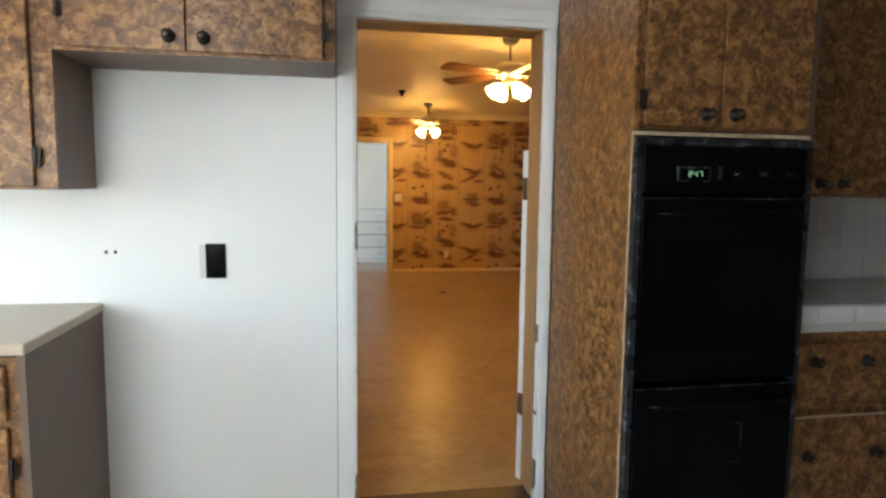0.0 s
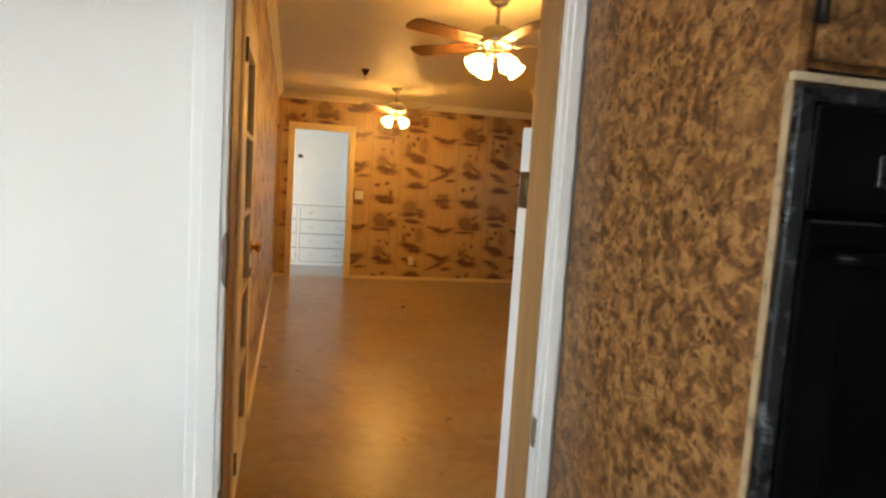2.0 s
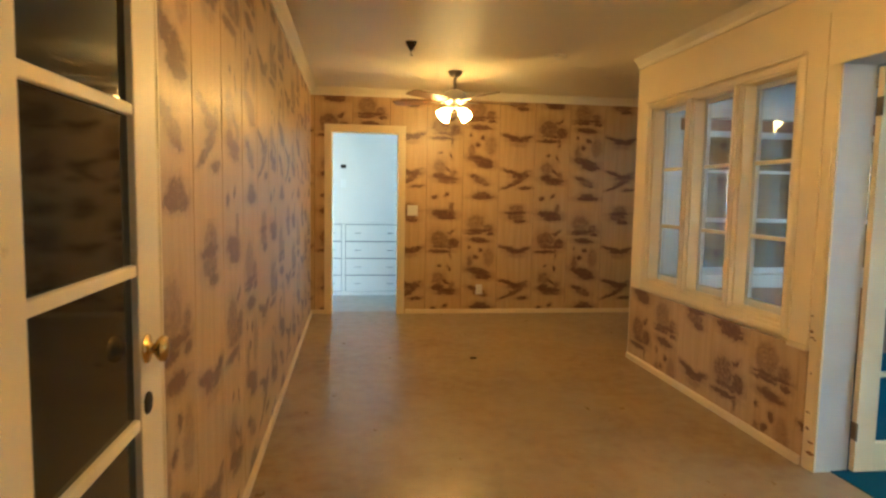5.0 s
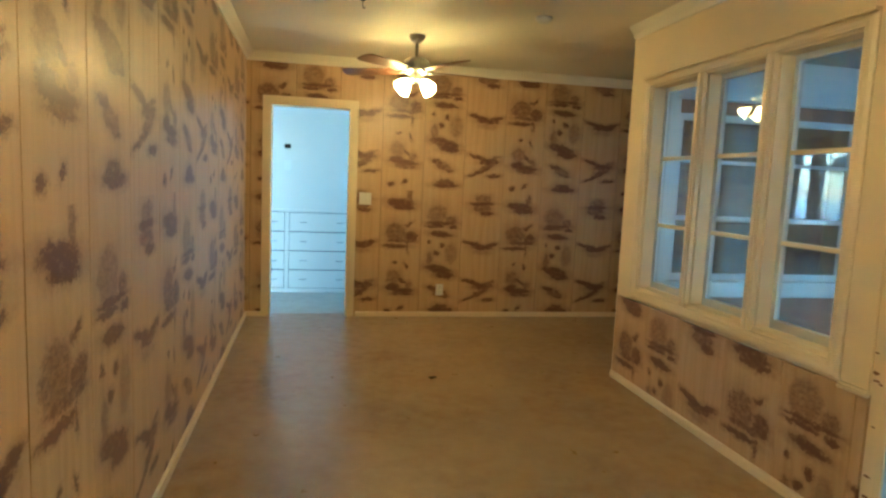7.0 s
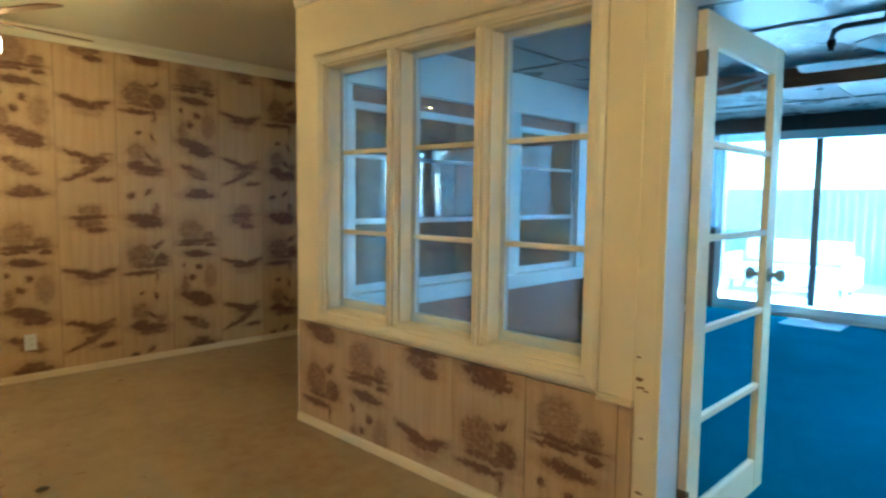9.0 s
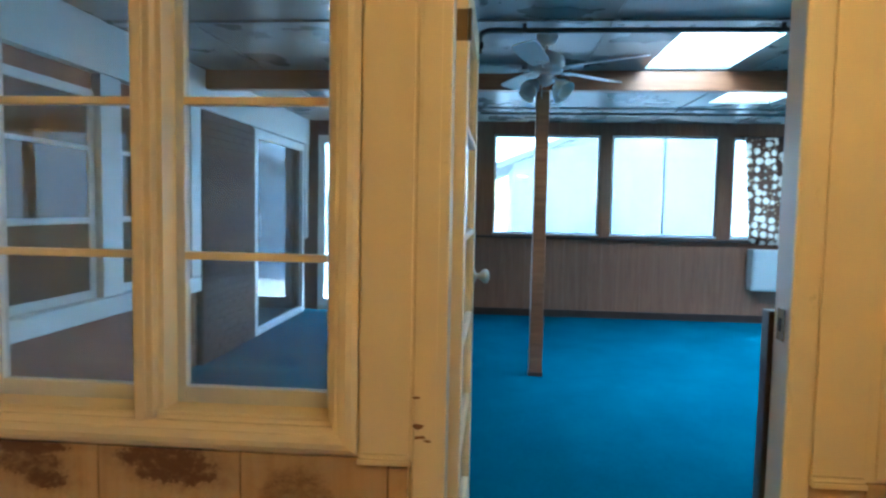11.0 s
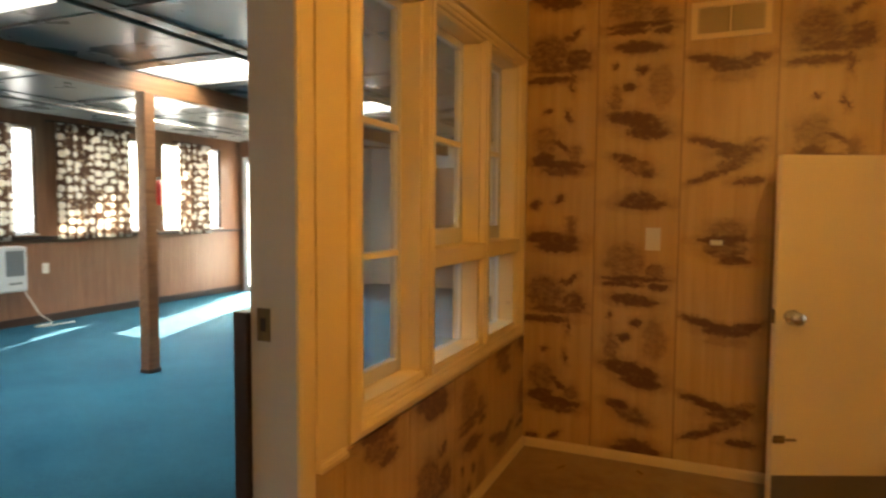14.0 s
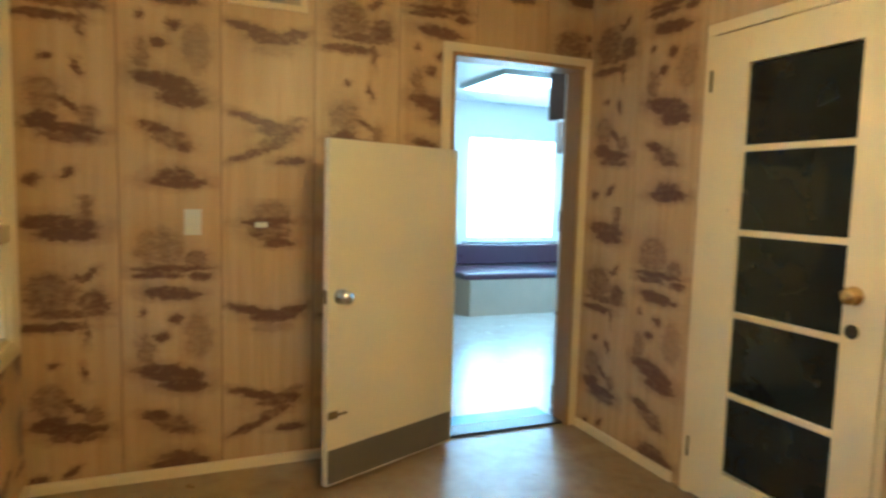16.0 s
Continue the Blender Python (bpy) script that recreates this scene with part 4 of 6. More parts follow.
# ---- ceiling fans of the room ----
def ceiling_fan(name, at, label, blade_turn, drop, shade_mat, metal, blade_mat, blade_len=0.50, arms=5, shade_arms=4):
    """at: where its canopy meets the ceiling. drop: from there down to the blades."""
    f = thing(name, at, label, "ceiling fan")
    part("canopy", lathe(bmesh.new(), ((0.0, 0.0), (0.065, 0.0), (0.068, -0.012), (0.050, -0.045), (0.018, -0.062), (0.0, -0.062))), metal, f)
    part("downrod", lathe(bmesh.new(), ((0.011, -0.05), (0.011, -drop + 0.09)), seg=12), metal, f)
    part("motor", lathe(bmesh.new(), ((0.0, -drop + 0.105), (0.055, -drop + 0.10), (0.100, -drop + 0.075), (0.112, -drop + 0.045), (0.112, -drop + 0.005), (0.095, -drop - 0.02), (0.05, -drop - 0.035), (0.0, -drop - 0.036)), seg=28), metal, f)
    for k in range(arms):
        a = blade_turn + 360 / arms * k
        q = bmesh.new()
        pr = ((0.150, 0.046), (0.22, 0.058), (0.42, 0.066), (blade_len + 0.09, 0.068), (blade_len + 0.12, 0.052), (blade_len + 0.128, 0.02))
        outline = [(r, w) for r, w in pr] + [(r, -w) for r, w in reversed(pr)]
        tilt = math.tan(radians(11))
        vt = [q.verts.new((r, w, -drop + w * tilt + 0.004)) for r, w in outline]
        vb = [q.verts.new((r, w, -drop + w * tilt - 0.003)) for r, w in outline]
        q.faces.new(vt)
        q.faces.new(vb[::-1])
        for i in range(len(outline)):
            j = (i + 1) % len(outline)
            q.faces.new((vt[i], vb[i], vb[j], vt[j]))
        bmesh.ops.rotate(q, verts=q.verts, matrix=Matrix.Rotation(radians(a), 3, 'Z'))
        b = part("blade", q, blade_mat, f)
        br = bmesh.new()
        tube(br, ((0.09, 0, -drop - 0.005), (0.13, 0, -drop - 0.012), (0.17, 0, -drop - 0.006)), 0.008)
        box(br, 0.155, 0.235, -0.028, 0.028, -drop - 0.008, -drop - 0.004, 0.001)
        bmesh.ops.rotate(br, verts=br.verts, matrix=Matrix.Rotation(radians(a), 3, 'Z'))
        part("blade_bracket", br, metal, b)
    part("light_hub", lathe(bmesh.new(), ((0.0, -drop - 0.03), (0.045, -drop - 0.035), (0.055, -drop - 0.06), (0.04, -drop - 0.085), (0.02, -drop - 0.10), (0.0, -drop - 0.105)), seg=20), metal, f)
    for k in range(shade_arms):
        a = radians(blade_turn + 25 + 360 / shade_arms * k)
        ca, sa = math.cos(a), math.sin(a)
        way = Vector((ca * 0.75, sa * 0.75, -0.66)).normalized()
        root = Vector((ca * 0.075, sa * 0.075, -drop - 0.075))
        arm = bmesh.new()
        tube(arm, (Vector((ca * 0.04, sa * 0.04, -drop - 0.06)), root + Vector((0, 0, 0.012)), root + way * 0.02), 0.007)
        holder = part("lamp_arm", arm, metal, f)
        sh = bmesh.new()
        lathe(sh, ((0.018, 0.0), (0.024, 0.012), (0.040, 0.035), (0.047, 0.060), (0.050, 0.078), (0.058, 0.095), (0.052, 0.093), (0.040, 0.060), (0.0, 0.03)), root + way * 0.015, way, 18)
        part("shade", sh, shade_mat, holder)
    chain = bmesh.new()
    tube(chain, ((0.03, 0.02, -drop - 0.09), (0.032, 0.02, -drop - 0.17)), 0.0018, 6)
    part("pull_chain", chain, metal, f)
    return f


ceiling_fan("ceiling_fan", (1.52, 8.95, ROOM_H), "lit ceiling fan with brown blades and four glass shades", 8, 0.275, SHADE_GLOW, NICKEL, BLADE)
ceiling_fan("ceiling_fan", (1.545, 5.03, ROOM_H), "lit ceiling fan with brown blades and four glass shades", -12, 0.275, SHADE_GLOW, NICKEL, BLADE)


def plant_hook(at):
    h = thing("ceiling_hook", at, "small dark funnel-shaped ceiling hook", "hook", "ceiling hooks")
    part("cup", lathe(bmesh.new(), ((0.0, 0.0), (0.045, 0.0), (0.040, -0.012), (0.016, -0.055), (0.009, -0.065), (0.0, -0.066)), seg=16), BRONZE, h)
    hk = bmesh.new()
    tube(hk, ((0, 0, -0.06), (0, 0, -0.095), (0.008, 0, -0.108), (0.016, 0, -0.098)), 0.003, 6)
    part("hook", hk, BRONZE, h)
    return h


plant_hook((1.03, 7.9, ROOM_H))
plant_hook((1.0, 4.2, ROOM_H))
sm = thing("smoke_alarm", (2.26, 8.1, ROOM_H), "small round white smoke alarm on the ceiling", "smoke alarm")
part("body", lathe(bmesh.new(), ((0.0, 0.0), (0.055, 0.0), (0.056, -0.018), (0.045, -0.032), (0.0, -0.034)), seg=20), PLASTIC, sm)


# ---- small wall fittings ----
def plate(name, at, axis, out, w, h, label, kind_parts, category):
    """A cover plate on a wall at its centre."""
    p = thing(name, at, label, category)

    def slab(u, v, du, dv, d0, d1, bevel=0.0015):
        q = sorted((out * d0, out * d1))
        return bx(*q, u - du, u + du, v - dv, v + dv, bevel) if axis == "x" else bx(u - du, u + du, *q, v - dv, v + dv, bevel)
    part("cover_plate", slab(0, 0, w / 2, h / 2, 0.0, 0.006), PLASTIC, p)
    if kind_parts == "switch":
        for u in ((-0.023, 0.023) if w > 0.1 else (0.0,)):
            part("toggle", slab(u, 0, 0.005, 0.012, 0.006, 0.016), PLASTIC, p)
    elif kind_parts == "outlet":
        for v in (-0.02, 0.02):
            s = part("socket", slab(0, v, 0.016, 0.014, 0.006, 0.008), PLASTIC, p)
            part("slot", slab(-0.005, v, 0.0015, 0.005, 0.0081, 0.0087, 0), SHADOWGAP, s)
            part("slot", slab(0.006, v, 0.0015, 0.005, 0.0081, 0.0087, 0), SHADOWGAP, s)
    return p


plate("light_switch", (1.232, FY - 0.001, 1.184), "y", -1, 0.118, 0.118, "white double light switch on the printed wall", "switch", "light switch")
plate("outlet", (2.016, FY - 0.001, 0.278), "y", -1, 0.075, 0.115, "white wall outlet low on the printed wall", "outlet", "outlet")
plate("blank_plate", (2.29, SY + 0.001, 1.17), "y", 1, 0.072, 0.115, "plain white wall plate", "", "wall plate")
br = thing("wall_bracket", (1.995, SY + 0.001, 1.16), "small pale plastic bracket on the wall", "bracket")
part("body", bx(-0.028, 0.028, 0, 0.012, -0.012, 0.012, 0.003), PLASTIC, br)
vent = thing("wall_vent", (1.965, SY + 0.001, 2.23), "cream metal wall register with two grille halves", "vent")
vf = bx(-0.175, 0.175, 0, 0.014, 0.062, 0.088, 0.002)
box(vf, -0.175, 0.175, 0, 0.014, -0.088, -0.062, 0.002)
box(vf, -0.175, -0.145, 0, 0.014, -0.062, 0.062, 0.002)
box(vf, 0.145, 0.175, 0, 0.014, -0.062, 0.062, 0.002)
box(vf, -0.006, 0.006, 0, 0.012, -0.062, 0.062, 0.001)
part("frame", vf, CREAM, vent)
part("backing", bx(-0.146, 0.146, 0.0005, 0.002, -0.063, 0.063), plain("vent_shadow", (0.20, 0.14, 0.07), 0.6), vent)
slat_mesh = mesh_of("slat", bx(-0.0025, 0.0025, 0.002, 0.010, -0.062, 0.062), CREAM)
for k in range(24):
    u = -0.139 + 0.278 * k / 23
    if abs(u) > 0.008:
        piece("slat", slat_mesh, vent, (u, 0, 0))
spot = thing("floor_debris", (1.605, 8.145, 0.0), "small dark scrap lying on the floor", "debris")
sb = bmesh.new()
bmesh.ops.create_icosphere(sb, subdivisions=2, radius=0.03, matrix=Matrix.Diagonal((1.1, 0.7, 0.28, 1)) @ Matrix.Translation((0, 0, 0.026)))
for v in sb.verts:
    v.co += 0.006 * Vector(noise.noise_vector(v.co * 40))
    v.co.z = max(v.co.z, 0.0005)
part("scrap", sb, DARKWOOD, spot)

# ---- hall behind the far doorway ----
solid("wall_hall", walled(bmesh.new(), "y", 11.47, 11.6, -1.2, 2.5, 0, 2.6), HALLWHITE, "cool white hall wall", "wall", kind="structure")
solid("wall_hall_west", walled(bmesh.new(), "x", -1.2, -1.1, 10.28, 11.6, 0, 2.6), HALLWHITE, "cool white hall end wall", "wall", kind="structure")
solid("wall_hall_east", walled(bmesh.new(), "x", 2.4, 2.5, 10.28, 11.6, 0, 2.6, ((10.45, 11.35, 1.0, 2.0),)), HALLWHITE, "cool white hall end wall with an unseen opening added for the fill lamp", "wall", kind="structure")
unit = thing("drawer_unit", (0.0, 11.45, 0), "built-in cool white drawer unit with two columns", "drawers")
# carcass dark grey: shade painted into the gaps between the white drawers
part("carcass", bx(-0.75, 1.8, 0.0, 0.02, 0.0, 0.97), BATTEN, unit)
for ua, ub in ((-0.75, -0.706), (0.391, 0.439), (1.161, 1.194), (1.756, 1.80)):
    part("face_post", bx(ua, ub, -0.018, -0.001, 0.0, 0.95, 0.002), HALLWHITE, unit)
part("plinth", bx(-0.70, 1.75, -0.010, -0.001, 0.0, 0.048, 0.002), HALLWHITE, unit)
part("top", bx(-0.75, 1.8, -0.035, 0.02, 0.955, 0.985, 0.004), HALLWHITE, unit)
rows_z = ((0.055, 0.264), (0.276, 0.490), (0.502, 0.717), (0.729, 0.946))
for ua, ub in ((-0.70, 0.385), (0.445, 1.155), (1.20, 1.75)):
    for za, zb in rows_z:
        dr = part("drawer", bx(ua, ub, -0.020, -0.001, za, zb, 0.004), HALLWHITE, unit)
        w = ub - ua
        for hx in ((ua + 0.16, ub - 0.12) if w > 0.6 else ((ua + ub) / 2,)):
            hb = bmesh.new()
            tube(hb, ((hx - 0.04, -0.020, (za + zb) / 2), (hx - 0.036, -0.042, (za + zb) / 2), (hx + 0.036, -0.042, (za + zb) / 2), (hx + 0.04, -0.020, (za + zb) / 2)), 0.005, 6)
            part("handle", hb, STEEL, dr)
hk = thing("coat_hook", (0.41, 11.468, 1.715), "small dark double coat hook on the hall wall", "hook")
hm = bx(-0.035, 0.035, -0.012, 0, -0.025, 0.025, 0.003)
tube(hm, ((0, -0.01, 0), (0, -0.04, -0.01), (0, -0.05, 0.012)), 0.006, 6)
part("body", hm, BRONZE, hk)
plate("hall_switch", (0.41, 11.469, 1.495), "y", -1, 0.075, 0.115, "white light switch on the hall wall", "switch", "light switch")

# ---- kitchen ----
solid("wall_kitchen_south", walled(bmesh.new(), "y", -1.1, -0.97, -2.7, 0.0, 0, 2.6, ((-2.10, -0.82, 0.76, 2.05),)), WHITE, "white kitchen wall with a wide window", "wall", kind="structure")
# out of view: brown only to keep reflections in the oven dark
solid("wall_kitchen_south_2", walled(bmesh.new(), "y", -1.1, -0.97, 0.0, 2.96, 0, 2.6), BROWN_SIDE, "unseen kitchen wall, made dark brown to darken the oven reflections", "wall", kind="structure")
solid("wall_kitchen_west", walled(bmesh.new(), "x", -2.7, -2.6, -1.1, 2.82, 0, 2.6, ((0.62, 1.88, 1.0, 2.0),)), WHITE, "white kitchen side wall with an unseen opening added for light from the left", "wall", kind="structure")
# out of view: brown only to cut light bounced onto the oven side
solid("wall_kitchen_east", walled(bmesh.new(), "x", 2.86, 2.95, -0.97, 2.82, 0, 2.6), BROWN_SIDE, "unseen kitchen side wall, made dark brown to cut bounced light", "wall", kind="structure")
kw = thing("window_3", (0, 0, 0), "white framed kitchen window, sunlit and bright", "window", kind="structure")
kf = bx(-2.10, -2.06, -1.08, -1.0, 0.76, 2.05, 0.004)
box(kf, -0.86, -0.82, -1.08, -1.0, 0.76, 2.05, 0.004)
box(kf, -2.06, -0.86, -1.08, -1.0, 2.01, 2.05, 0.004)
box(kf, -2.06, -0.86, -1.08, -1.0, 0.76, 0.80, 0.004)
box(kf, -1.48, -1.44, -1.07, -1.01, 0.80, 2.01, 0.004)
part("window_frame", kf, GLOSS, kw)
part("pane", bx(-2.06, -0.86, -1.042, -1.038, 0.80, 2.01), GLASS, kw).visible_shadow = False
part("window_sill", bx(-2.14, -0.78, -0.99, -0.93, 0.735, 0.762, 0.005), GLOSS, kw)


def knob(parent, x, y, z, mat=BRONZE):
    q = lathe(bmesh.new(), ((0.021, 0.0), (0.022, 0.003), (0.018, 0.006), (0.009, 0.010), (0.008, 0.018), (0.015, 0.024), (0.017, 0.030), (0.013, 0.036), (0.0, 0.038)), (x, y, z), (0, -1, 0), 20)
    k = part("knob", q, mat, parent, "antique dark metal knob")
    part("knob_centre", lathe(bmesh.new(), ((0.007, 0.0), (0.005, 0.002), (0.0, 0.0022)), (x, y - 0.037, z), (0, -1, 0), 12), OLDBRASS, k)
    return k


def butt(parent, x, y, z):
    q = bx(x - 0.012, x + 0.012, y - 0.004, y, z - 0.030, z + 0.030, 0.001)
    lathe(q, ((0.005, 0), (0.005, 0.064)), (x, y - 0.005, z - 0.032), seg=8)
    return part("hinge", q, BRONZE, parent)


def front(parent, x0, x1, y, z0, z1, knobs=(), hinges=(), name="door"):
    d = part(name, bx(x0, x1, y - 0.019, y - 0.001, z0, z1, 0.004), BURL, parent)
    for kx, kz in knobs:
        knob(d, kx, y - 0.019, kz)
    for hx, hz in hinges:
        butt(d, hx, y - 0.019, hz)
    return d


# tall upper cabinet beside the alcove, then the shallow one over it
uc = thing("upper_cabinet", (0, 0, 0), "burl laminate upper cabinet, its door shut", "cabinet")
part("body", bx(-1.60, -0.690, 2.50, 2.819, 1.362, 2.40), BROWN_SIDE, uc)
part("face_frame", bx(-1.60, -0.690, 2.482, 2.499, 1.362, 2.40), BURL, uc)
front(uc, -1.16, -0.752, 2.482, 1.372, 2.38, (), ((-0.742, 1.465), (-0.742, 2.25)))
front(uc, -1.58, -1.17, 2.482, 1.372, 2.38, ((-1.22, 1.47),), ((-1.575, 1.465),))
oc = thing("upper_cabinet", (0, 0, 0), "burl laminate cabinet with two doors over an empty alcove", "cabinet")
part("body", bx(-0.689, 0.188, 2.50, 2.819, 1.803, 2.40), BROWN_SIDE, oc)
part("face_frame", bx(-0.689, 0.190, 2.482, 2.499, 1.803, 2.40), BURL, oc)
front(oc, -0.670, -0.286, 2.482, 1.812, 2.38, ((-0.337, 1.858),), ((-0.660, 1.93),))
front(oc, -0.282, 0.150, 2.482, 1.812, 2.38, ((-0.230, 1.856),), ((0.158, 1.895),))

bc = thing("base_cabinet", (0, 0, 0), "burl laminate base cabinet with a brown end panel", "cabinet")
part("body", bx(-1.60, -0.712, 2.24, 2.819, 0.10, 0.885), BROWN_SIDE, bc)
part("end_panel", bx(-0.711, -0.690, 2.20, 2.819, 0.0, 0.895), BROWN_SIDE, bc)
part("face_frame", bx(-1.60, -0.7115, 2.215, 2.239, 0.10, 0.885), BURL, bc)
front(bc, -1.20, -0.745, 2.215, 0.70, 0.865, ((-0.98, 0.78),), (), "drawer")
front(bc, -1.20, -0.745, 2.215, 0.13, 0.68, (), ((-0.735, 0.56), (-0.735, 0.22)))
part("toe_kick", bx(-1.60, -0.72, 2.28, 2.30, 0.0, 0.10), SHADOWGAP, bc)
solid("worktop", bx(-1.62, -0.684, 2.185, 2.819, 0.8955, 0.93, 0.006), COUNTER, "tan laminate worktop with a worn edge", "worktop")

# empty wall box in the alcove
wb = thing("wall_box", (-0.28, 2.819, 1.084), "uncovered black electrical box in the wall", "electrical box")
part("opening", bx(-0.051, 0.051, -0.002, 0.0, -0.066, 0.066), GREYWHITE, wb)
part("box", bx(-0.028, 0.048, -0.006, -0.0021, -0.066, 0.070, 0.003), BLACK, wb)
tw = bmesh.new()
tube(tw, ((-0.02, -0.006, -0.05), (0.0, -0.014, -0.045), (0.012, -0.010, -0.03), (0.025, -0.014, -0.052), (0.04, -0.006, -0.055)), 0.004, 6)
part("wires", tw, BLACK, wb)
for dx in (-0.667, -0.635):
    solid("nail_hole", lathe(bmesh.new(), ((0.007, 0.0), (0.005, 0.002), (0.0, 0.0021)), (dx, 2.8199, 1.122), (0, -1, 0), 9), BRONZE, "small dark hole in the white wall", "nail hole", "holes in the wall")

# oven tower
ot = thing("oven_tower", (0, 0, 0), "tall burl laminate oven housing beside the doorway", "cabinet")
part("side_panel", bx(1.098, 1.118, 2.102, 2.785, 0.0, 2.43), BURL, ot)
part("side_panel", bx(1.716, 1.734, 2.102, 2.80, 0.0, 2.43), BROWN_SIDE, ot)
part("shelf", bx(1.119, 1.715, 2.13, 2.79, 1.555, 1.575), BROWN_SIDE, ot)
part("back", bx(1.119, 1.715, 2.78, 2.80, 0.0, 2.43), BROWN_SIDE, ot)
part("face_frame", bx(1.119, 1.7155, 2.110, 2.128, 1.575, 2.43), BURL, ot)
front(ot, 1.130, 1.386, 2.110, 1.585, 2.41, ((1.337, 1.622),), ((1.120, 1.66),))
front(ot, 1.390, 1.706, 2.110, 1.585, 2.41, ((1.436, 1.624),), ())
part("plinth", bx(1.119, 1.715, 2.11, 2.13, 0.0, 0.15), BROWN_SIDE, ot)
part("trim_strip", bx(1.095, 1.72, 2.096, 2.109, 1.553, 1.566, 0.002), plain("pale_strip", (0.52, 0.42, 0.28), 0.5, dirt=(0.2, 0.14, 0.1), dirt_at=0.5), ot, "pale chipped strip over the oven")
part("trim_strip", bx(1.0945, 1.0975, 2.098, 2.112, 0.16, 1.552, 0.001), plain("bare_edge", (0.42, 0.31, 0.19), 0.6, dirt=(0.12, 0.08, 0.05), dirt_at=0.5), ot, "pale bare edge beside the oven")
ov = thing("wall_oven", (1.415, 2.10, 0.0), "black built-in double wall oven with a lit clock", "oven")
part("body", bx(-0.295, 0.295, 0.03, 0.62, 0.16, 1.545), BLACK, ov)
fr = bx(-0.312, -0.286, -0.012, 0.028, 0.16, 1.548, 0.004)
box(fr, 0.290, 0.314, -0.012, 0.028, 0.16, 1.548, 0.004)
box(fr, -0.286, 0.290, -0.010, 0.028, 1.525, 1.548, 0.004)
part("frame", fr, BLACKTRIM, ov, "scuffed metal edge, black paint worn off")
cp = part("control_panel", bx(-0.285, 0.289, -0.018, 0.028, 1.372, 1.524, 0.006), BLACK, ov)
ck = part("clock", bx(-0.175, -0.062, -0.023, -0.018, 1.412, 1.458, 0.002), BLACKTRIM, cp)
part("display", bx(-0.168, -0.069, -0.0245, -0.0231, 1.417, 1.453), BLACKGLASS, ck)
seg7 = {"2": "abged", "4": "fgbc", "7": "abc"}
dig = bmesh.new()
for i, ch in enumerate("247"):
    ox = -0.138 + i * 0.018
    for s in seg7[ch]:
        x0, x1, z0, z1 = {"a": (0, .009, .017, .0185), "b": (.009, .0105, .0095, .017), "c": (.009, .0105, .0015, .009), "d": (0, .009, 0, .0015),
                          "e": (-.0015, 0, .0015, .009), "f": (-.0015, 0, .0095, .017), "g": (0, .009, .0085, .010)}[s]
        box(dig, ox + x0, ox + x1, -0.0254, -0.0246, 1.426 + z0, 1.426 + z1)
part("digits", dig, CLOCK_GLOW, ck, "green clock digits")
for kx in (0.040, 0.130, 0.222):
    part("dial", lathe(bmesh.new(), ((0.020, 0.0), (0.020, 0.004), (0.014, 0.008), (0.013, 0.024), (0.0, 0.025)), (kx, -0.018, 1.437), (0, -1, 0), 18), BLACK, cp)
part("dial", bx(-0.032, -0.022, -0.026, -0.018, 1.418, 1.458, 0.002), BLACKTRIM, cp)
for z0, z1, gz in ((0.765, 1.365, (0.86, 1.24)), (0.17, 0.750, (0.25, 0.64))):
    dd = part("oven_door", bx(-0.285, 0.289, -0.022, 0.028, z0, z1, 0.006), BLACK, ov)
    part("door_glass", bx(-0.21, 0.21, -0.0245, -0.0221, *gz, 0.002), BLACKGLASS, dd)
    hb = bmesh.new()
    hz = z1 - 0.055
    tube(hb, ((-0.245, -0.022, hz), (-0.242, -0.055, hz), (-0.19, -0.062, hz + 0.004), (0.19, -0.062, hz + 0.004), (0.242, -0.055, hz), (0.245, -0.022, hz)), 0.010, 10)
    part("handle", hb, BLACK, dd)
    part("trim_line", bx(-0.283, 0.287, -0.0235, -0.0222, z1 - 0.008, z1 - 0.004), BLACKTRIM, dd)

for x0, x1, z0, z1 in ((-0.030, -0.026, 0.505, 0.565), (0.050, 0.100, 0.612, 0.616), (0.098, 0.102, 0.53, 0.61), (0.055, 0.090, 0.478, 0.482), (0.090, 0.094, 0.484, 0.50), (0.048, 0.052, 0.595, 0.61)):
    part("scratch", bx(x0, x1, -0.0252, -0.0246, z0, z1), BLACKTRIM, ov, "pale scratch where a part is missing")

# counter run beside the oven
rb = thing("base_cabinet", (0, 0, 0), "burl laminate base cabinet with worn drawer fronts", "cabinet")
part("body", bx(1.736, 2.86, 2.24, 2.819, 0.10, 0.875), BROWN_SIDE, rb)
part("face_frame", bx(1.736, 2.86, 2.215, 2.239, 0.10, 0.875), BURL, rb)
for xa, xb in ((1.80, 2.25), (2.29, 2.82)):
    front(rb, xa, xb, 2.215, 0.60, 0.84, ((xa + 0.085, 0.775), (xb - 0.15, 0.772)), (), "drawer")
    front(rb, xa, xb, 2.215, 0.13, 0.565, ((xa + 0.08, 0.42), (xb - 0.08, 0.42)))
part("worn_edge", bx(1.80, 2.25, 2.1925, 2.1955, 0.565, 0.572), plain("pale_wear", (0.5, 0.4, 0.28), 0.6), rb, "pale chipped drawer edge")
wt = thing("worktop", (0, 0, 0), "worktop edged with white tiles", "worktop")
part("slab", bx(1.737, 2.858, 2.215, 2.819, 0.877, 0.970), GREYWHITE, wt)
tile_mesh = mesh_of("tile", bx(0.002, 0.149, -0.012, 0.0, 0.0, 0.062, 0.003), GLOSS)
for k in range(7):
    piece("tile", tile_mesh, wt, (1.745 + 0.152 * k, 2.2145, 0.910))
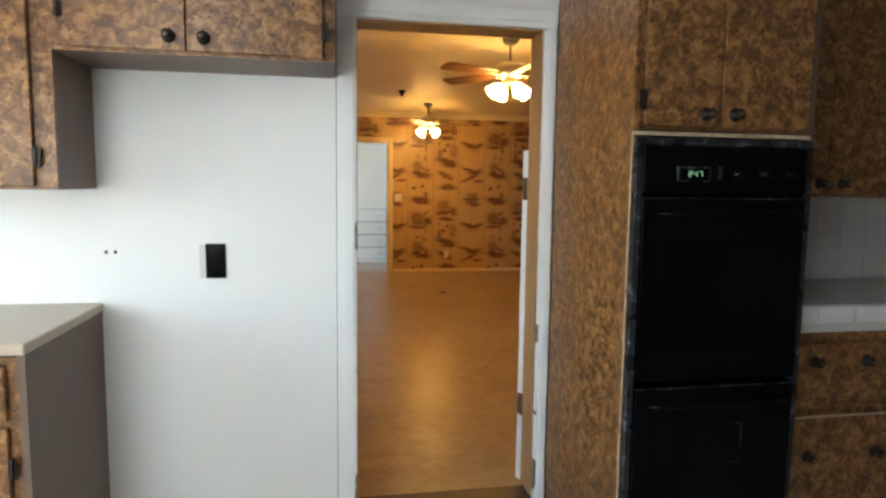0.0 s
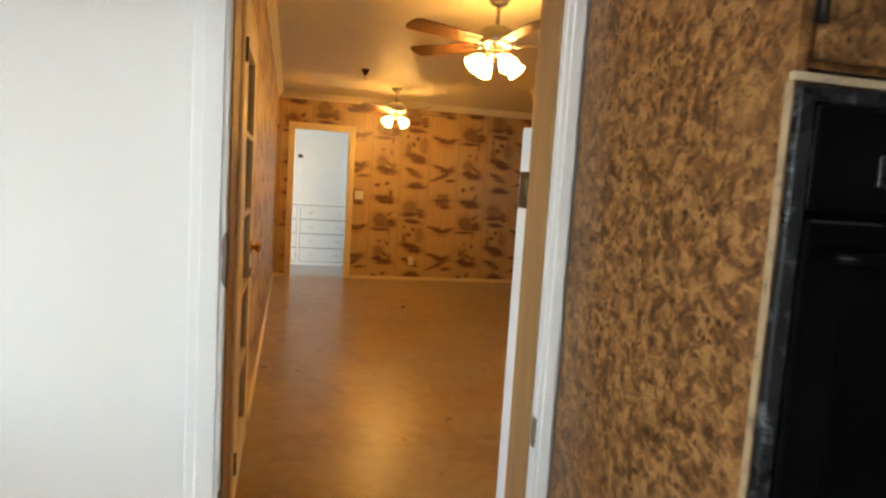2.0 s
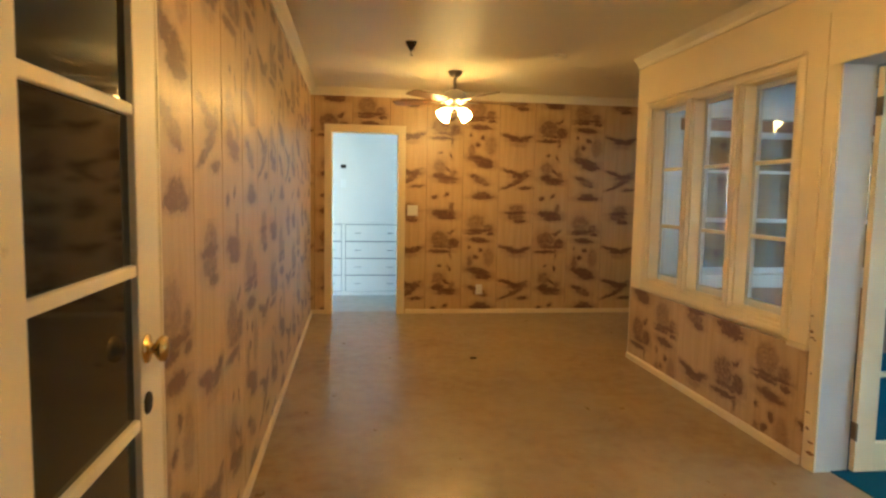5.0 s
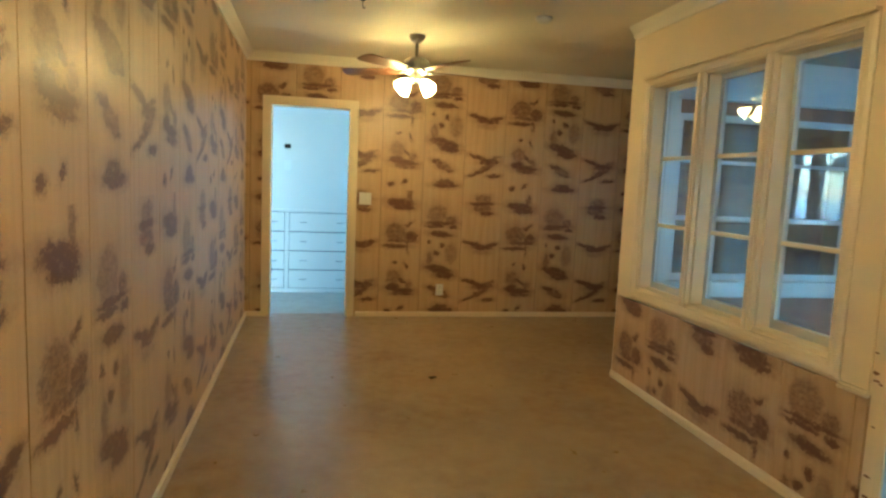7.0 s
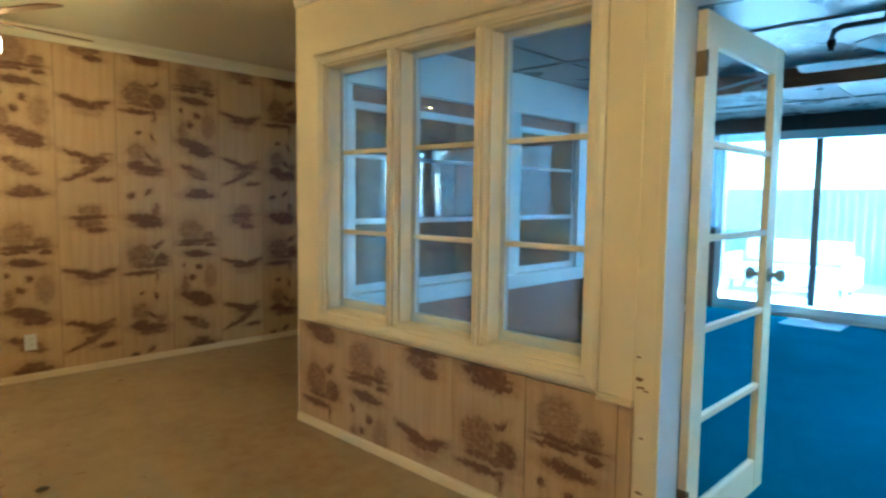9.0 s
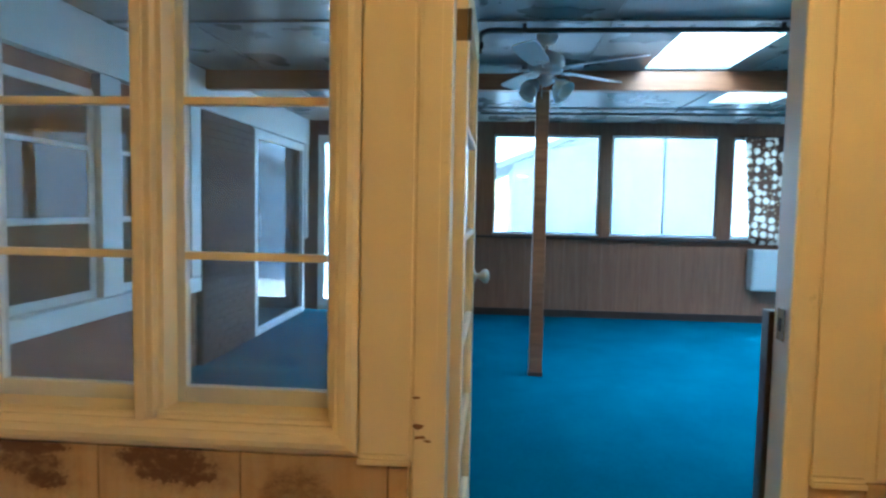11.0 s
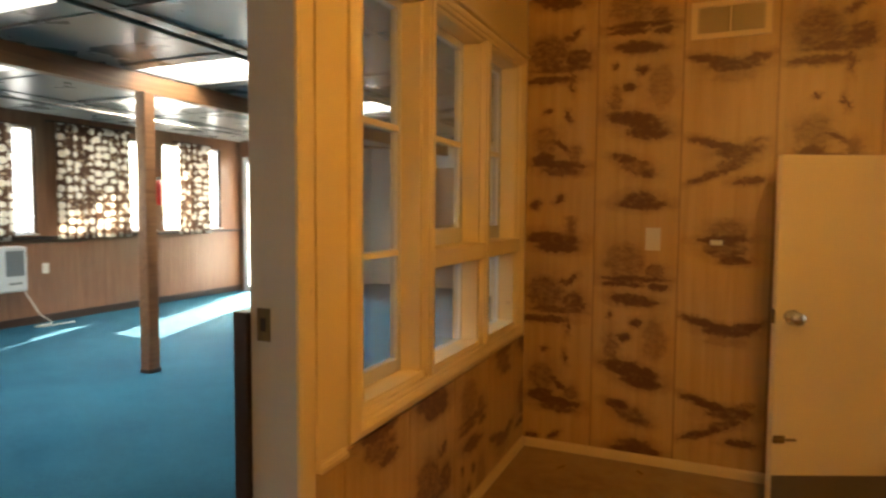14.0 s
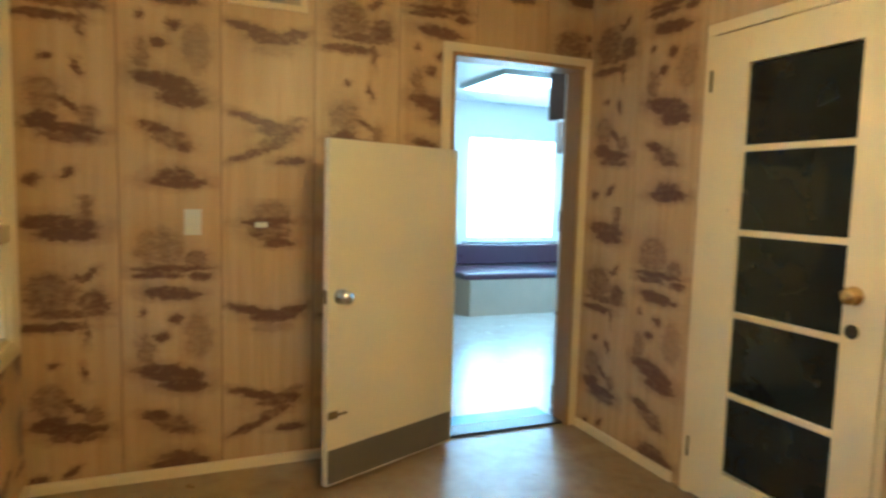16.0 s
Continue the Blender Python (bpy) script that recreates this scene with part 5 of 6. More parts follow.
top_tile = mesh_of("tile", bx(0.002, 0.149, 0.002, 0.149, 0.0, 0.006, 0.002), GREYWHITE)
for k in range(7):
    for r in range(4):
        piece("tile", top_tile, wt, (1.745 + 0.152 * k, 2.215 + 0.151 * r, 0.9705))
ru = thing("upper_cabinet", (0, 0, 0), "dark burl laminate upper cabinet with two doors", "cabinet")
part("body", bx(1.736, 2.86, 2.50, 2.819, 1.362, 2.43), BROWN_SIDE, ru)
part("face_frame", bx(1.736, 2.86, 2.482, 2.499, 1.362, 2.43), BURL, ru)
front(ru, 1.76, 2.120, 2.482, 1.375, 2.41, ((2.085, 1.416),))
front(ru, 2.126, 2.84, 2.482, 1.375, 2.41, ((2.19, 1.416),))
bs = thing("backsplash", (0, 0, 0), "white glazed backsplash of square tiles", "backsplash", kind="structure")
bt = mesh_of("tile", bx(0.001, 0.129, -0.007, 0.0, 0.001, 0.129, 0.002), GREYWHITE)
for k in range(8):
    for r in range(3):
        piece("tile", bt, bs, (1.74 + 0.131 * k, 2.8185, 0.972 + 0.130 * r))

# bench under the kitchen window, and what hangs over it
bn = thing("bench_seat", (0, 0, 0), "built-in beige bench with a dark purple padded seat", "bench")
bb = bmesh.new()
foot_print = ((-0.50, -0.10), (-0.36, -0.30), (-0.36, -0.968), (-2.3, -0.968), (-2.3, -0.10))
lo = [bb.verts.new((x, y, 0.0)) for x, y in foot_print]
hi = [bb.verts.new((x, y, 0.40)) for x, y in foot_print]
bb.faces.new(hi)
bb.faces.new(lo[::-1])
for i in range(5):
    bb.faces.new((lo[i], lo[(i + 1) % 5], hi[(i + 1) % 5], hi[i]))
part("base", bb, BENCHSIDE, bn)
part("seat", bx(-2.28, -0.42, -0.80, -0.08, 0.401, 0.47, 0.02), VINYLSEAT, bn)
part("backrest", bx(-2.28, -0.40, -0.955, -0.85, 0.471, 0.72, 0.02), VINYLSEAT, bn)
cl = thing("ceiling_light", (-0.64, 0.46, 2.44), "lit fluorescent ceiling panel in a white frame", "ceiling light")
clf = bx(-0.36, 0.36, -0.49, -0.46, -0.05, 0.0, 0.003)
box(clf, -0.36, 0.36, 0.46, 0.49, -0.05, 0.0, 0.003)
box(clf, -0.36, -0.33, -0.46, 0.46, -0.05, 0.0, 0.003)
box(clf, 0.33, 0.36, -0.46, 0.46, -0.05, 0.0, 0.003)
part("frame", clf, GLOSS, cl)
part("diffuser", bx(-0.33, 0.33, -0.46, 0.46, -0.045, -0.02), TUBE_GLOW, cl)
hc = thing("upper_cabinet", (0, 0, 0), "dark wooden wall cabinet in the kitchen", "cabinet")
part("body", bx(-1.75, -1.10, 0.55, 1.1, 1.75, 2.42, 0.004), BROWN_SIDE, hc)
part("door", bx(-1.099, -1.08, 0.56, 1.09, 1.76, 2.41, 0.004), BROWN_SIDE, hc)

# ---- carpeted room: shell ----
EX = 8.95
PY = -1.55
openings = [(4.48, 5.75, 1.005, 2.21), (3.10, 4.345, 1.005, 2.21), (1.69, 2.935, 1.0, 2.20), (0.08, 1.40, 1.0, 2.20), (-1.14, -0.06, 1.0, 2.20), (5.98, 7.92, 0.06, 2.18)]
wall_blue_east = solid("wall_blue_east", walled(bmesh.new(), "x", EX + 0.012, EX + 0.15, -1.7, 8.25, -0.1, 2.6, [(a - 0.002, b + 0.002, c - 0.002, d + 0.002) for a, b, c, d in openings]), DARKWOOD,
                       "outer wall faced with brown wood panelling", "wall", kind="structure")
yy, k = -1.55, 0
while yy < 5.95:
    part("plank", bx(EX, EX + 0.011, yy + 0.0006, min(yy + 0.1524, 5.96), 0.095, 0.955), PANELWOOD, wall_blue_east)
    yy += 0.153
walled_top = walled(bmesh.new(), "x", EX + 0.001, EX + 0.011, -1.55, 5.96, 0.985, BLUE_H, [o for o in openings[:5]])
part("surround", walled_top, PANELWOOD, wall_blue_east)
part("skirting", bx(EX - 0.014, EX + 0.001, -1.55, 5.96, 0.0, 0.094, 0.003), DARKWOOD, wall_blue_east)
part("shelf_ledge", bx(EX - 0.06, EX + 0.012, -1.55, 5.96, 0.956, 0.984, 0.006), DARKWOOD, wall_blue_east)


def sash_window(name, y0, y1, z0, z1, splits, label):
    w = thing(name, (0, 0, 0), label, "window", "windows of the carpeted room", "structure")
    xs = (EX + 0.03, EX + 0.075)
    f = bx(*xs, y0, y0 + 0.03, z0, z1, 0.003)
    box(f, *xs, y1 - 0.03, y1, z0, z1, 0.003)
    box(f, *xs, y0 + 0.03, y1 - 0.03, z0, z0 + 0.03, 0.003)
    box(f, *xs, y0 + 0.03, y1 - 0.03, z1 - 0.03, z1, 0.003)
    part("window_frame", f, STEEL, w)
    for s in splits:
        part("mullion", bx(*xs, s - 0.014, s + 0.014, z0 + 0.03, z1 - 0.03, 0.003), STEEL, w)
    part("window_sill", bx(EX - 0.03, EX + 0.03, y0, y1, z0 - 0.001, z0 + 0.014, 0.003), GLOSS, w)
    part("pane", bx(EX + 0.050, EX + 0.054, y0 + 0.028, y1 - 0.028, z0 + 0.028, z1 - 0.028), OUTER, w).visible_shadow = False
    return w


sash_window("window_4", *openings[0], (), "wide bright window with a thin metal frame")
sash_window("window_5", *openings[1], (3.72,), "wide bright sliding window with a thin metal frame")
sash_window("window_6", *openings[2], (2.35,), "bright window half covered by a floral curtain")
sash_window("window_7", *openings[3], (0.75,), "bright window half covered by a floral curtain")
sash_window("window_8", *openings[4], (-0.6,), "bright window half covered by a floral curtain")
gd = thing("door_4", (0, 0, 0), "white framed sliding glass door to the garden", "door", kind="structure")
g = bx(EX - 0.02, EX + 0.10, 5.98, 6.07, 0.06, 2.18, 0.004)
box(g, EX - 0.02, EX + 0.10, 7.84, 7.92, 0.06, 2.18, 0.004)
box(g, EX - 0.02, EX + 0.10, 6.07, 7.84, 2.08, 2.18, 0.004)
box(g, EX - 0.02, EX + 0.10, 6.07, 7.84, 0.06, 0.15, 0.004)
part("door_frame", g, GLOSS, gd)
part("mullion", bx(EX + 0.02, EX + 0.07, 6.78, 6.86, 0.15, 2.08, 0.003), STEEL, gd)
part("pane", bx(EX + 0.045, EX + 0.049, 6.06, 7.85, 0.14, 2.09), OUTER, gd).visible_shadow = False
part("step", bx(EX - 0.02, EX + 0.01, 5.98, 7.92, 0.0, 0.06), GREYWHITE, gd)
part("door_mat", bx(EX - 0.55, EX - 0.05, 6.4, 7.0, 0.0065, 0.016, 0.003), ACDARK, gd)

# north side: white window wall, dark brick, sliding glass
wall_blue_north = solid("wall_blue_north", walled(bmesh.new(), "y", 8.10, 8.13, 3.10, 9.1, 0, 2.6, ((3.30, 4.80, 0.74, 1.95), (5.02, 5.90, 0.74, 1.95), (7.22, 8.78, 0.06, 1.96))), PANELWOOD,
                        "interior wall with white windows, brick and glass doors", "wall", kind="structure")
part("white_beam", bx(3.10, 8.94, 8.03, 8.099, 2.05, 2.355, 0.004), COOLWHITE, wall_blue_north)
part("white_sill", bx(3.10, 6.02, 8.02, 8.099, 0.62, 0.735, 0.006), COOLWHITE, wall_blue_north)
for xa, xb in ((3.10, 3.30), (4.81, 5.01), (5.90, 6.06)):
    part("white_post", bx(xa, xb, 8.04, 8.0995, 0.736, 2.049, 0.004), COOLWHITE, wall_blue_north)
part("white_post", bx(8.80, 8.94, 8.04, 8.0995, 0.9, 2.049, 0.004), COOLWHITE, wall_blue_north)
for xa, xb in ((3.30, 4.80), (5.02, 5.90)):
    w = thing("sash_frame", (0, 0, 0), "", "")
    w.parent = wall_blue_north
    f = bx(xa, xb, 8.075, 8.099, 1.90, 1.95, 0.003)
    box(f, xa, xb, 8.075, 8.099, 0.74, 0.79, 0.003)
    box(f, xa, xa + 0.05, 8.075, 8.099, 0.79, 1.90, 0.003)
    box(f, xb - 0.05, xb, 8.075, 8.099, 0.79, 1.90, 0.003)
    box(f, xa + 0.05, xb - 0.05, 8.075, 8.099, 1.18, 1.215, 0.003)
    box(f, xa + 0.05, xb - 0.05, 8.075, 8.099, 1.60, 1.625, 0.003)
    part("frame", f, COOLWHITE, w)
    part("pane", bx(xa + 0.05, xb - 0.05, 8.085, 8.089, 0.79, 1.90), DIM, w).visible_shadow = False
brick_back = part("brick_panel", bx(6.08, 7.18, 8.055, 8.099, 0.0, 2.049), SHADOWGAP, wall_blue_north)
sd = thing("door_5", (0, 0, 0), "white framed sliding door with an opaque pane painted dark", "door", kind="structure")
f = bx(7.20, 7.28, 8.05, 8.12, 0.0, 2.04, 0.004)
box(f, 8.72, 8.79, 8.05, 8.12, 0.0, 2.04, 0.004)
box(f, 7.28, 8.72, 8.05, 8.12, 1.96, 2.04, 0.004)
box(f, 7.28, 8.72, 8.05, 8.12, 0.0, 0.07, 0.004)
part("door_frame", f, COOLWHITE, sd)
part("pane", bx(7.27, 8.73, 8.09, 8.096, 0.06, 1.97), DARKPANE, sd)
part("handle", bx(7.29, 7.31, 8.03, 8.06, 0.98, 1.2, 0.004), STEEL, sd)

# south side
wall_blue_south = solid("wall_blue_south", walled(bmesh.new(), "y", PY - 0.12, PY, 7.55, 9.1, -0.1, 2.6, ((7.83, 8.87, 0.0, 2.12),)), PANELWOOD, "brown panelled wall with a glass door", "wall", kind="structure")
solid("wall_blue_alcove", walled(bmesh.new(), "x", 7.55, 7.65, -3.4, PY - 0.12, 0, 2.6), COOLWHITE, "white alcove side wall", "wall", kind="structure")
solid("wall_blue_end", walled(bmesh.new(), "y", -3.4, -3.3, 2.95, 7.65, 0, 2.6), COOLWHITE, "white end wall", "wall", kind="structure")
solid("wall_blue_west", walled(bmesh.new(), "x", 2.951, 3.06, -3.4, 2.93, 0, 2.6), PANELWOOD, "brown panelled wall", "wall", kind="structure")
part("wainscot", bx(3.152, 3.20, 4.71, 4.956, 0.006, 1.03, 0.003), DARKWOOD, wall_east, "dark brown board beside the doorway")
bd = thing("door_6", (5.95, -3.295, 0.006), "closed brown wooden door in a white frame", "door", kind="structure")
part("slab", bx(0, 0.82, 0.0, 0.03, 0.0, 2.0, 0.003), PANELWOOD, bd)
dfm = bx(-0.08, -0.002, 0.0, 0.04, 0, 2.08, 0.003)
box(dfm, 0.822, 0.90, 0, 0.04, 0, 2.08, 0.003)
box(dfm, -0.002, 0.822, 0, 0.04, 2.002, 2.08, 0.003)
part("door_frame", dfm, COOLWHITE, bd)
ss = thing("door_7", (0, 0, 0), "white framed glass door standing in sunlight", "door", kind="structure")
f = bx(7.83, 7.92, PY - 0.09, PY + 0.02, 0.0, 2.12, 0.004)
box(f, 8.78, 8.87, PY - 0.09, PY + 0.02, 0.0, 2.12, 0.004)
box(f, 7.92, 8.78, PY - 0.09, PY + 0.02, 2.03, 2.12, 0.004)
box(f, 7.92, 8.78, PY - 0.09, PY + 0.02, 0.0, 0.08, 0.004)
part("door_frame", f, GLOSS, ss)
part("pane", bx(7.91, 8.79, PY - 0.05, PY - 0.046, 0.07, 2.04), GLASS, ss).visible_shadow = False

# ceiling: dark sheets with battens, three light shafts, a beam on posts
cut_x = sorted({3.10, 9.1, *(s[0] for s in SHAFTS), *(s[1] for s in SHAFTS)})
cbm = bmesh.new()
cut_y = sorted({-3.4, -1.66, 8.1, *(s[2] for s in SHAFTS), *(s[3] for s in SHAFTS)})
for ya, yb in zip(cut_y, cut_y[1:]):
    x = 3.06
    inside = sorted((s[0], s[1]) for s in SHAFTS if s[2] < (ya + yb) / 2 < s[3])
    east = 7.65 if yb < -1.6 else 9.1
    for xa, xb in inside + [(east, east)]:
        box(cbm, x, xa, ya, yb, BLUE_H, BLUE_H + 0.03)
        x = xb
for xb in (3.9, 4.88, 7.9):
    box(cbm, xb - 0.02, xb + 0.02, -1.5 if xb > 7 else -3.3, 8.03, BLUE_H - 0.012, BLUE_H - 0.001)
for yb in (-2.9, -1.68, -0.46, 0.99, 1.98, 2.95, 3.88, 5.10, 6.32, 7.54):
    for xa, xb in ((3.1, 3.88), (3.92, 4.86), (4.90, 6.05), (6.2, 7.88), (7.92, 8.94)):
        if not (yb < -1.6 and xb > 7.7) and not any(s[2] < yb < s[3] and s[0] < xb and s[1] > xa for s in SHAFTS):
            box(cbm, xa, xb, yb - 0.016, yb + 0.016, BLUE_H - 0.010, BLUE_H - 0.001)
solid("ceiling_blue", cbm, SKIN, "glossy dark grey ceiling sheets with flat battens", "ceiling", kind="structure")
roofb = bmesh.new()
for ya, yb in zip(cut_y, cut_y[1:]):
    x = 3.06
    for xa, xb in sorted((s[0], s[1]) for s in SHAFTS if s[2] < (ya + yb) / 2 < s[3]) + [(7.65, 7.65) if yb < -1.6 else (9.3, 9.3)]:
        box(roofb, x, xa, ya, yb, 2.72, 2.80)
        x = xb
solid("roof", roofb, BATTEN, "flat roof over the carpeted room", "roof", kind="structure")
for xa, xb, ya, yb in SHAFTS:
    s = thing("skylight", (0, 0, 0), "bright white-painted skylight shaft with a domed pane", "skylight", "skylights", "structure")
    q = bmesh.new()
    box(q, xa - 0.015, xa, ya - 0.015, yb + 0.015, BLUE_H + 0.031, 2.82)
    box(q, xb, xb + 0.015, ya - 0.015, yb + 0.015, BLUE_H + 0.031, 2.82)
    box(q, xa, xb, ya - 0.015, ya, BLUE_H + 0.031, 2.82)
    box(q, xa, xb, yb, yb + 0.015, BLUE_H + 0.031, 2.82)
    part("shaft", q, SHELL, s)
    part("pane", bx(xa - 0.01, xb + 0.01, ya - 0.01, yb + 0.01, 2.821, 2.827), MILKY, s)
beam = thing("ceiling_beam", (0, 0, 0), "boxed brown wooden ceiling beam", "beam", kind="structure")
part("beam_face", bx(6.10, 6.19, -3.3, 8.02, 2.205, 2.352, 0.004), BEAMWOOD, beam)
for px, py in ((6.205, 5.39), (6.095, 2.705), (6.15, 0.02)):
    po = thing("post", (px, py, 0.006), "square brown wooden post carrying the beam", "post", "posts under the beam", "structure")
    part("shaft", bx(-0.05, 0.05, -0.05, 0.05, 0.0, 2.199, 0.006), BEAMWOOD, po)
    part("base_block", bx(-0.056, 0.056, -0.056, 0.056, 0.0, 0.03, 0.004), DARKWOOD, po)
pipe = thing("ceiling_pipe", (0, 0, 0), "grey conduit pipe under the ceiling", "pipe")
pq = bmesh.new()
tube(pq, ((4.92, -1.2, 2.315), (4.92, 5.80, 2.315), (4.92, 5.84, 2.30), (4.92, 5.85, 2.25)), 0.016, 10)
part("tube", pq, BATTEN, pipe)
part("end_valve", lathe(bmesh.new(), ((0.0, 0.0), (0.022, 0.0), (0.022, -0.03), (0.012, -0.045), (0.018, -0.06), (0.0, -0.062)), (4.92, 5.85, 2.25), seg=12), BRONZE, pipe)
for yb in (0.6, 2.4, 4.2, 5.6):
    part("clip", bx(4.895, 4.945, yb - 0.012, yb + 0.012, 2.30, 2.348, 0.002), BATTEN, pipe)
p2 = thing("ceiling_pipe", (0, 0, 0), "grey conduit pipe along the window side", "pipe")
pq = bmesh.new()
tube(pq, ((8.05, -1.3, 2.325), (8.05, 5.9, 2.325)), 0.014, 8)
part("tube", pq, BATTEN, p2)

ceiling_fan("ceiling_fan", (5.19, 5.45, BLUE_H), "white unlit ceiling fan with white glass shades", 20, 0.20, SHADE_OFF, FANWHITE, FANWHITE, 0.50, 5, 4)
ceiling_fan("ceiling_fan", (5.19, 1.35, BLUE_H), "white unlit ceiling fan with white glass shades", 50, 0.20, SHADE_OFF, FANWHITE, FANWHITE, 0.50, 5, 4)


# ---- carpeted room: things ----
def curtain(y0, y1, z0, z1, label, pull=0.0):
    c = thing("curtain", (EX - 0.07, (y0 + y1) / 2, 0), label, "curtain", "floral curtains")
    w = y1 - y0
    q = bmesh.new()
    cols, rws = 60, 10
    grid = []
    for i in range(cols + 1):
        s = i / cols
        col = []
        for j in range(rws + 1):
            t = j / rws
            squeeze = 1 - pull * (1 - t)
            fold = 0.022 * math.sin(s * 2 * math.pi * (w / 0.115)) + 0.008 * math.sin(s * 41 + 3 * t)
            col.append(q.verts.new((fold * (0.7 + 0.3 * t), -w / 2 + w * s * squeeze, z0 + (z1 - z0) * t)))
        grid.append(col)
    for i in range(cols):
        for j in range(rws):
            q.faces.new((grid[i][j], grid[i + 1][j], grid[i + 1][j + 1], grid[i][j + 1])).smooth = True
    bmesh.ops.solidify(q, geom=list(q.faces), thickness=0.003)
    part("cloth", q, FLORAL, c)
    rod = bmesh.new()
    tube(rod, ((0.0, -w / 2 - 0.06, z1 + 0.008), (0.0, w / 2 + 0.06, z1 + 0.008)), 0.006, 8)
    box(rod, 0.0, 0.068, -w / 2 - 0.05, -w / 2 - 0.04, z1, z1 + 0.016)
    box(rod, 0.0, 0.068, w / 2 + 0.04, w / 2 + 0.05, z1, z1 + 0.016)
    part("rod", rod, BRONZE, c)
    return c


curtain(1.98, 2.84, 0.945, 2.19, "brown curtain printed with pale flowers, bunched at a window", 0.10)
curtain(0.52, 1.52, 0.945, 2.27, "brown curtain printed with pale flowers, drawn across")
curtain(-0.86, -0.27, 0.945, 2.22, "narrow brown curtain printed with pale flowers")

ac = thing("air_conditioner", (EX, 2.335, 0.41), "pale window air conditioner set in the panelled wall", "air conditioner")
part("case", bx(-0.19, 0.0, -0.395, 0.395, 0.0, 0.48, 0.02), ACWHITE, ac)
gr = part("grille", bx(-0.200, -0.191, -0.13, 0.375, 0.03, 0.45, 0.006), ACWHITE, ac)
fin = mesh_of("fin", bx(-0.204, -0.2005, -0.115, 0.36, -0.004, 0.004), ACWHITE)
for k in range(14):
    piece("fin", fin, gr, (0, 0, 0.06 + 0.027 * k))
part("control_panel", bx(-0.197, -0.1905, -0.36, -0.17, 0.17, 0.44, 0.004), ACDARK, ac)
part("badge", bx(-0.197, -0.1905, -0.33, -0.20, 0.08, 0.10), ACDARK, ac)
cord = bmesh.new()
tube(cord, ((-0.05, -0.40, 0.03), (-0.04, -0.47, -0.06), (-0.06, -0.60, -0.30), (-0.10, -0.70, -0.39), (-0.16, -0.66, -0.398), (-0.20, -0.45, -0.398), (-0.26, -0.50, -0.398), (-0.28, -0.85, -0.398)), 0.006, 8)
part("power_cord", cord, PLASTIC, ac)
plate("outlet", (EX - 0.001, 1.62, 0.62), "x", -1, 0.075, 0.115, "small brown wall outlet", "outlet", "outlet")
fx = thing("fire_extinguisher", (EX - 0.075, 0.10, 1.35), "small red fire extinguisher hung by the window", "extinguisher")
part("bottle", lathe(bmesh.new(), ((0.0, 0.0), (0.05, 0.0), (0.052, 0.02), (0.052, 0.26), (0.03, 0.31), (0.015, 0.33), (0.0, 0.33)), seg=16), plain("red_enamel", (0.45, 0.012, 0.012), 0.3), fx)
part("head", bx(-0.03, 0.04, -0.012, 0.012, 0.33, 0.37, 0.004), BRONZE, fx)
part("bracket", bx(0.05, 0.075, -0.03, 0.03, 0.1, 0.25, 0.002), BRONZE, fx)
bx_ = thing("wall_speaker", (8.2, PY + 0.001, 2.14), "dark box on the wall over the glass door", "speaker")
part("case", bx(-0.45, 0.15, 0.0, 0.22, 0.0, 0.17, 0.006), SHADOWGAP, bx_)
wd = thing("hanging_drape", (8.02, PY + 0.06, 0.05), "white drape hanging at the glass door", "curtain")
dq = bmesh.new()
gridd = [[dq.verts.new((-0.10 + 0.2 * i / 20, 0.02 * math.sin(i * 1.3), 2.0 * j / 4)) for j in range(5)] for i in range(21)]
for i in range(20):
    for j in range(4):
        dq.faces.new((gridd[i][j], gridd[i + 1][j], gridd[i + 1][j + 1], gridd[i][j + 1])).smooth = True
bmesh.ops.solidify(dq, geom=list(dq.faces), thickness=0.003)
part("cloth", dq, SHELL, wd)
wc = thing("low_cabinet", (5.0, -2.9, 0.006), "low white cabinet against the end wall", "cabinet")
part("body", bx(-0.5, 0.5, -0.35, 0.2, 0.0, 0.62, 0.006), COOLWHITE, wc)
part("door", bx(-0.48, -0.01, 0.2, 0.218, 0.04, 0.58, 0.004), COOLWHITE, wc)
part("door", bx(0.01, 0.48, 0.2, 0.218, 0.04, 0.58, 0.004), COOLWHITE, wc)

# ---- outdoors ----
CONCRETE = plain("pale_concrete", (0.46, 0.44, 0.41), 0.9, vary=0.12, scale=1.5, dirt=(0.3, 0.28, 0.25), dirt_at=0.6)
solid("ground", bx(-400, 400, -400, 400, -0.30, -0.13), CONCRETE, "pale concrete yard", "ground", kind="structure")
nb = thing("neighbour_house", (15.5, 2.2, -0.13), "pale grey house with a low gable roof across the yard", "house")
SIDING = plain("pale_grey_siding", (0.34, 0.345, 0.345), 0.8, vary=0.1, scale=2)
gable = bmesh.new()
outline = ((-5.2, 0.0), (3.1, 0.0), (3.1, 2.45), (-1.0, 4.1), (-5.2, 2.45))
for f0, f1 in zip(*[[[gable.verts.new((x, y, z)) for y, z in outline]] for x in (0.0, 5.0)]):
    gable.faces.new(f0)
    gable.faces.new(f1[::-1])
    for i in range(5):
        gable.faces.new((f0[i], f0[(i + 1) % 5], f1[(i + 1) % 5], f1[i]))
part("wall", gable, SIDING, nb)
